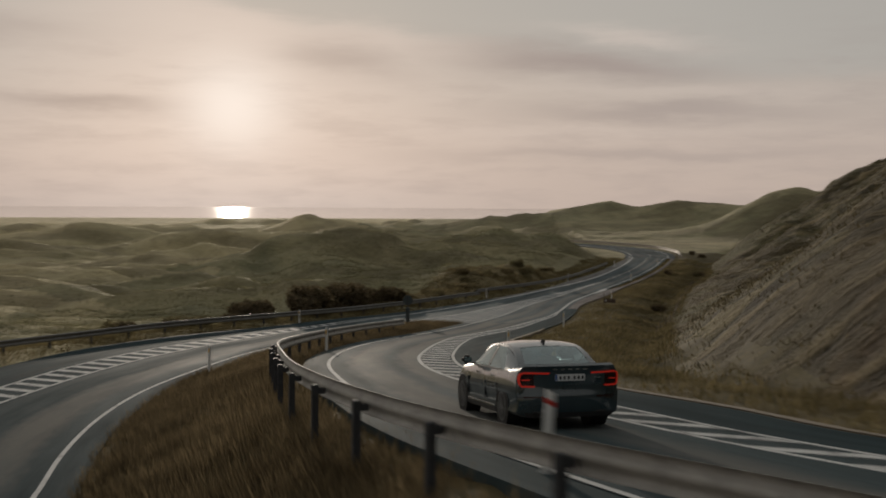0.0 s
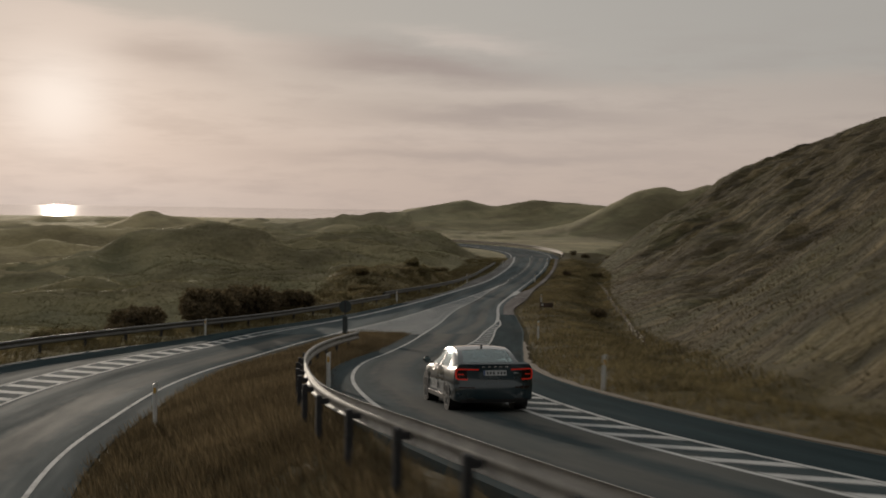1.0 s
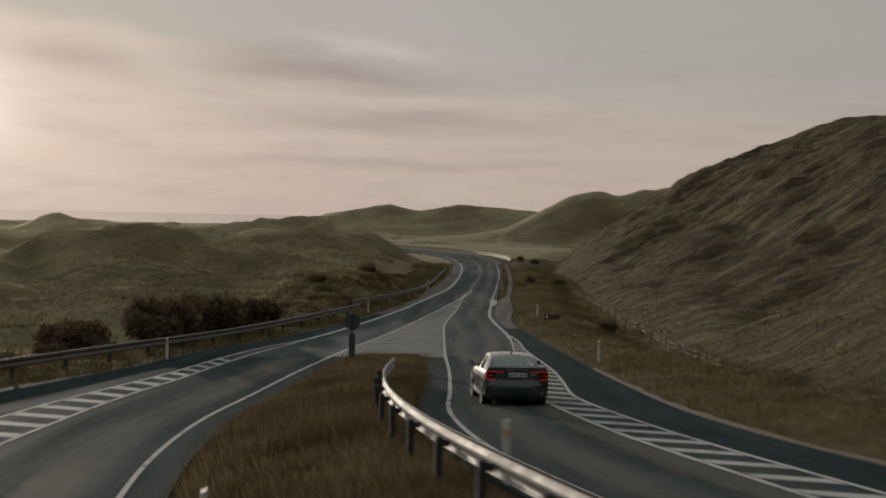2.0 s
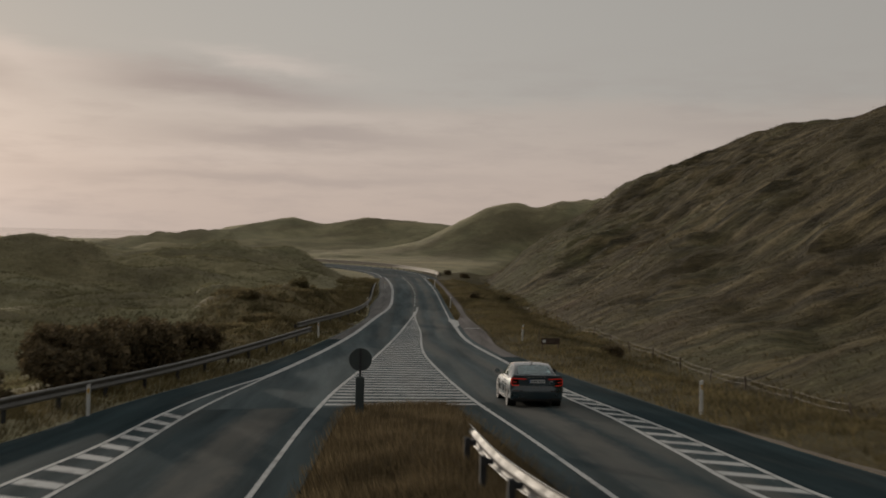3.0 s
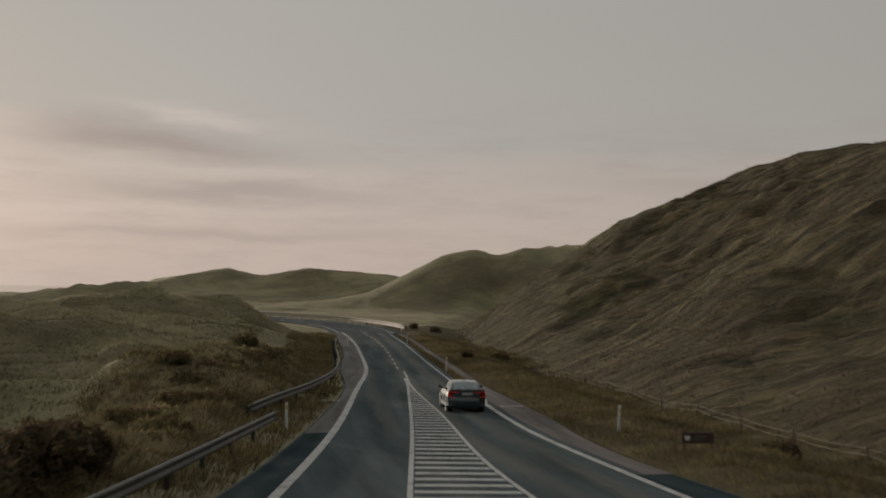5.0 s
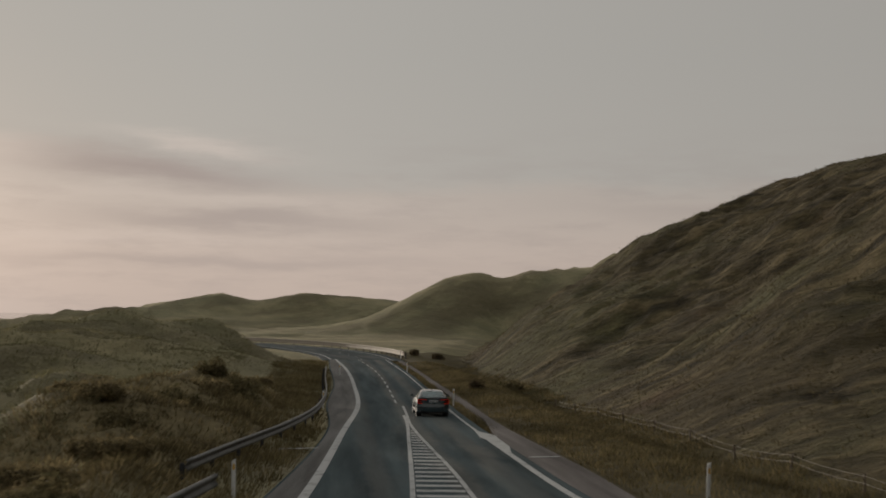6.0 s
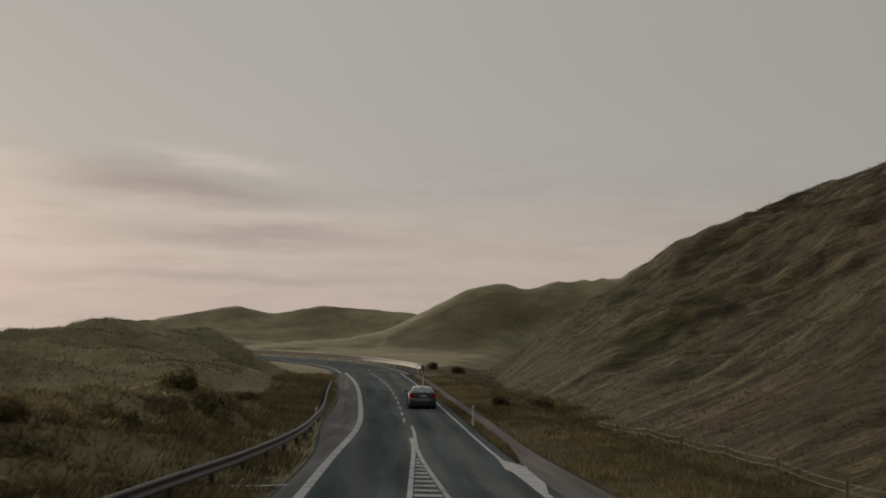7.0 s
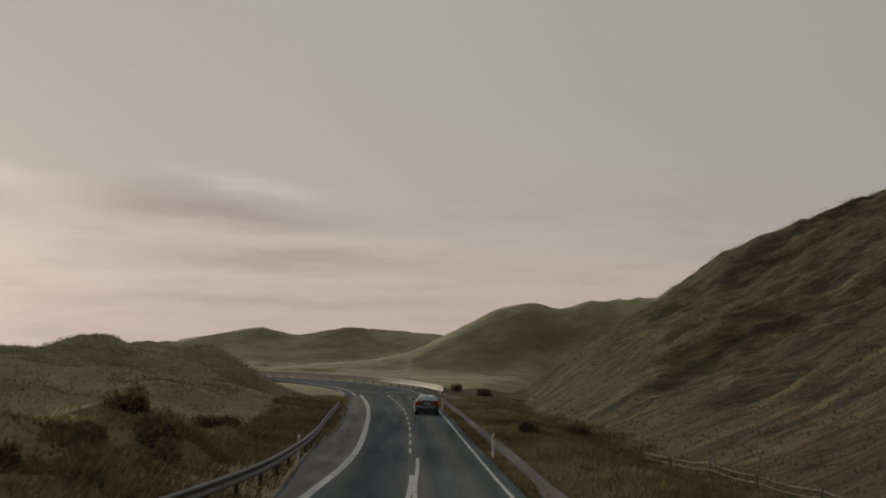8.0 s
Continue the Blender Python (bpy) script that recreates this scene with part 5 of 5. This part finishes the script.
        part("exhaust_trim", box(min(s * 0.42, s * 0.66), max(s * 0.42, s * 0.66), 0.0, 0.06, 0.285, 0.325, 0.015), M_BLACK, car)
    part("badge", box(0.42, 0.54, 0.002, 0.06, 0.868, 0.884, 0.003), M_CHROME, car)
    plate = part("number_plate", box(-0.265, 0.265, -0.002, 0.06, 0.82, 0.935, 0.008), M_PLATE, car, "pale number plate with dark bars")
    part("plate_band", box(-0.262, -0.225, -0.005, 0.02, 0.825, 0.93, 0.001), simple("plate_blue", (0.05, 0.11, 0.28), 0.45), plate)
    for k in range(6):
        x = -0.19 + 0.072 * k + (0.03 if k > 2 else 0)
        part("plate_bar", box(x, x + 0.040, -0.005, 0.02, 0.848, 0.905, 0.002), M_POST, plate)
    for k in range(5):
        x = -0.30 + 0.132 * k
        part("emblem_bar", box(x, x + 0.07, -0.014, 0.05, 1.006, 1.030, 0.004), M_CHROME, car)
    # sides
    for s in (-1, 1):
        part("sill", box(min(s * 0.86, s * 0.915), max(s * 0.86, s * 0.915), 1.42, 3.48, 0.20, 0.30, 0.02), M_BLACK, car)
        part("sill_trim", box(min(s * 0.90, s * 0.922), max(s * 0.90, s * 0.922), 1.45, 3.46, 0.305, 0.33, 0.006), M_CHROME, car, "thin bright trim along the sill")
        for y in (1.62, 2.62):
            part("door_handle", box(min(s * 0.87, s * 0.92), max(s * 0.87, s * 0.92), y, y + 0.22, 0.825, 0.855, 0.012), M_CHROME, car)
        for y in (1.30, 2.13, 3.36):
            part("door_gap", box(min(s * 0.905, s * 0.927), max(s * 0.905, s * 0.927), y, y + 0.008, 0.40, 0.74, 0.002), M_BLACK, car)
        mirror = part("wing_mirror", box(min(s * 0.93, s * 1.12), max(s * 0.93, s * 1.12), 3.0, 3.17, 0.97, 1.13, 0.05, 3), M_BLACK, car, "black door mirror")
        part("mirror_glass", box(min(s * 0.96, s * 1.09), max(s * 0.96, s * 1.09), 2.994, 3.006, 1.0, 1.10, 0.004), M_GLASS, mirror)
        part("mirror_arm", box(min(s * 0.84, s * 0.96), max(s * 0.84, s * 0.96), 3.07, 3.15, 0.965, 1.0, 0.01), M_BLACK, mirror)
    part("antenna_fin", box(-0.02, 0.02, 1.42, 1.58, 1.40, 1.465, 0.012), M_BLACK, car)
    # wheels
    for s in (-1, 1):
        for y in (1.02, 3.89):
            part("wheel_arch", tube(0.385, 0, 0.30, 36, pose(s * 0.617 if s > 0 else -0.917, y, 0.345, 0, 90, 0)), M_BLACK, car)
            tyre = part("wheel", tube(0.342, -0.115, 0.115, 36, pose(0, 0, 0, 0, 90, 0), 0.03), M_TYRE, car, "dark tyre on a multi-spoke alloy rim", at=pose(s * 0.795, y, 0.342))
            WHEELS.append((tyre, s * 0.795, y))
            rim = bmesh.new()
            bmesh.ops.create_cone(rim, cap_ends=True, segments=32, radius1=0.245, radius2=0.225, depth=0.02, matrix=pose(s * 0.111, 0, 0, 0, 90 * s, 0))
            part("rim", rim, M_BLACK, tyre, "dark rim well")
            for k in range(10):
                part("spoke", box(-0.016, 0.016, 0.03, 0.235, -0.006, 0.010, 0.004), M_RIM, tyre, at=pose(s * 0.122, 0, 0, 0, 90 * s, 0) @ pose(0, 0, 0, 0, 0, 36 * k))
            part("rim_edge", ring_part(0.226, 0.250, 0.016, pose(s * 0.119, 0, 0, 0, 90, 0)), M_RIM, tyre)
            part("hub", tube(0.045, -0.012, 0.012, 14, pose(s * 0.123, 0, 0, 0, 90, 0)), M_RIM, tyre)
    return car


def ring_part(r0, r1, h, m):
    bm = bmesh.new()
    n = 36
    v = []
    for r, z in ((r0, -h / 2), (r1, -h / 2), (r1, h / 2), (r0, h / 2)):
        v.append([bm.verts.new(m @ Vector((r * math.cos(2 * math.pi * k / n), r * math.sin(2 * math.pi * k / n), z))) for k in range(n)])
    for a in range(4):
        for k in range(n):
            bm.faces.new((v[a][k], v[(a + 1) % 4][k], v[(a + 1) % 4][(k + 1) % n], v[a][(k + 1) % n]))
    return bm


car = build_car()


def motions():
    """The car runs down the slip road and away along the main road."""
    lane = curve(*CAR_LINE)
    when = curve(*[(y, t) for t, y in CAR_TIMES])
    rows = []
    for k in range(33):
        t = k * 0.25
        y = float(when(t))
        x = float(lane(y))
        y2 = y + 2.87
        x2 = float(lane(y2))
        z, z2 = float(slip_z(np.array(y + 1.02))), float(slip_z(np.array(y + 3.89)))
        yaw = -math.degrees(math.atan2(x2 - x, y2 - y))
        pitch = math.degrees(math.atan2(z2 - z, 2.87))
        rows.append((t, pose(x, y, z + 0.004 - 1.02 * math.sin(math.radians(pitch)), pitch, 0, yaw)))
    walk(car, rows)
    # the wheels roll: their turn follows the way that the car has gone
    ticks = np.linspace(0, 8, 417)
    ys = when(ticks)
    gone = np.concatenate([[0], np.cumsum(np.hypot(np.diff(lane(ys)), np.diff(ys)))])
    for wheel, wx, wy in WHEELS:
        walk(wheel, [(float(t), pose(wx, wy, 0.342, -math.degrees(g / 0.342), 0, 0)) for t, g in zip(ticks, gone)])


CAR_LINE = [(3.35, 18.0), (0.5, 29.4), (-1.2, 41.7), (-1.6, 52.6), (-1.05, 64), (0.55, 75), (2.75, 85.8), (5.35, 98.6), (8.9, 118.8), (13.8, 141), (18.5, 160), (21.2, 171.2), (24.4, 184), (29.7, 205.8), (34.2, 224)]
CAR_TIMES = [(0, 18.0), (0.5, 29.4), (1.0, 41.2), (1.5, 52.6), (3.0, 86.6), (3.5, 98.4), (4.5, 121.6), (6.0, 158.5), (6.5, 170.9), (7.0, 183.2), (8.0, 206.2)]
motions()
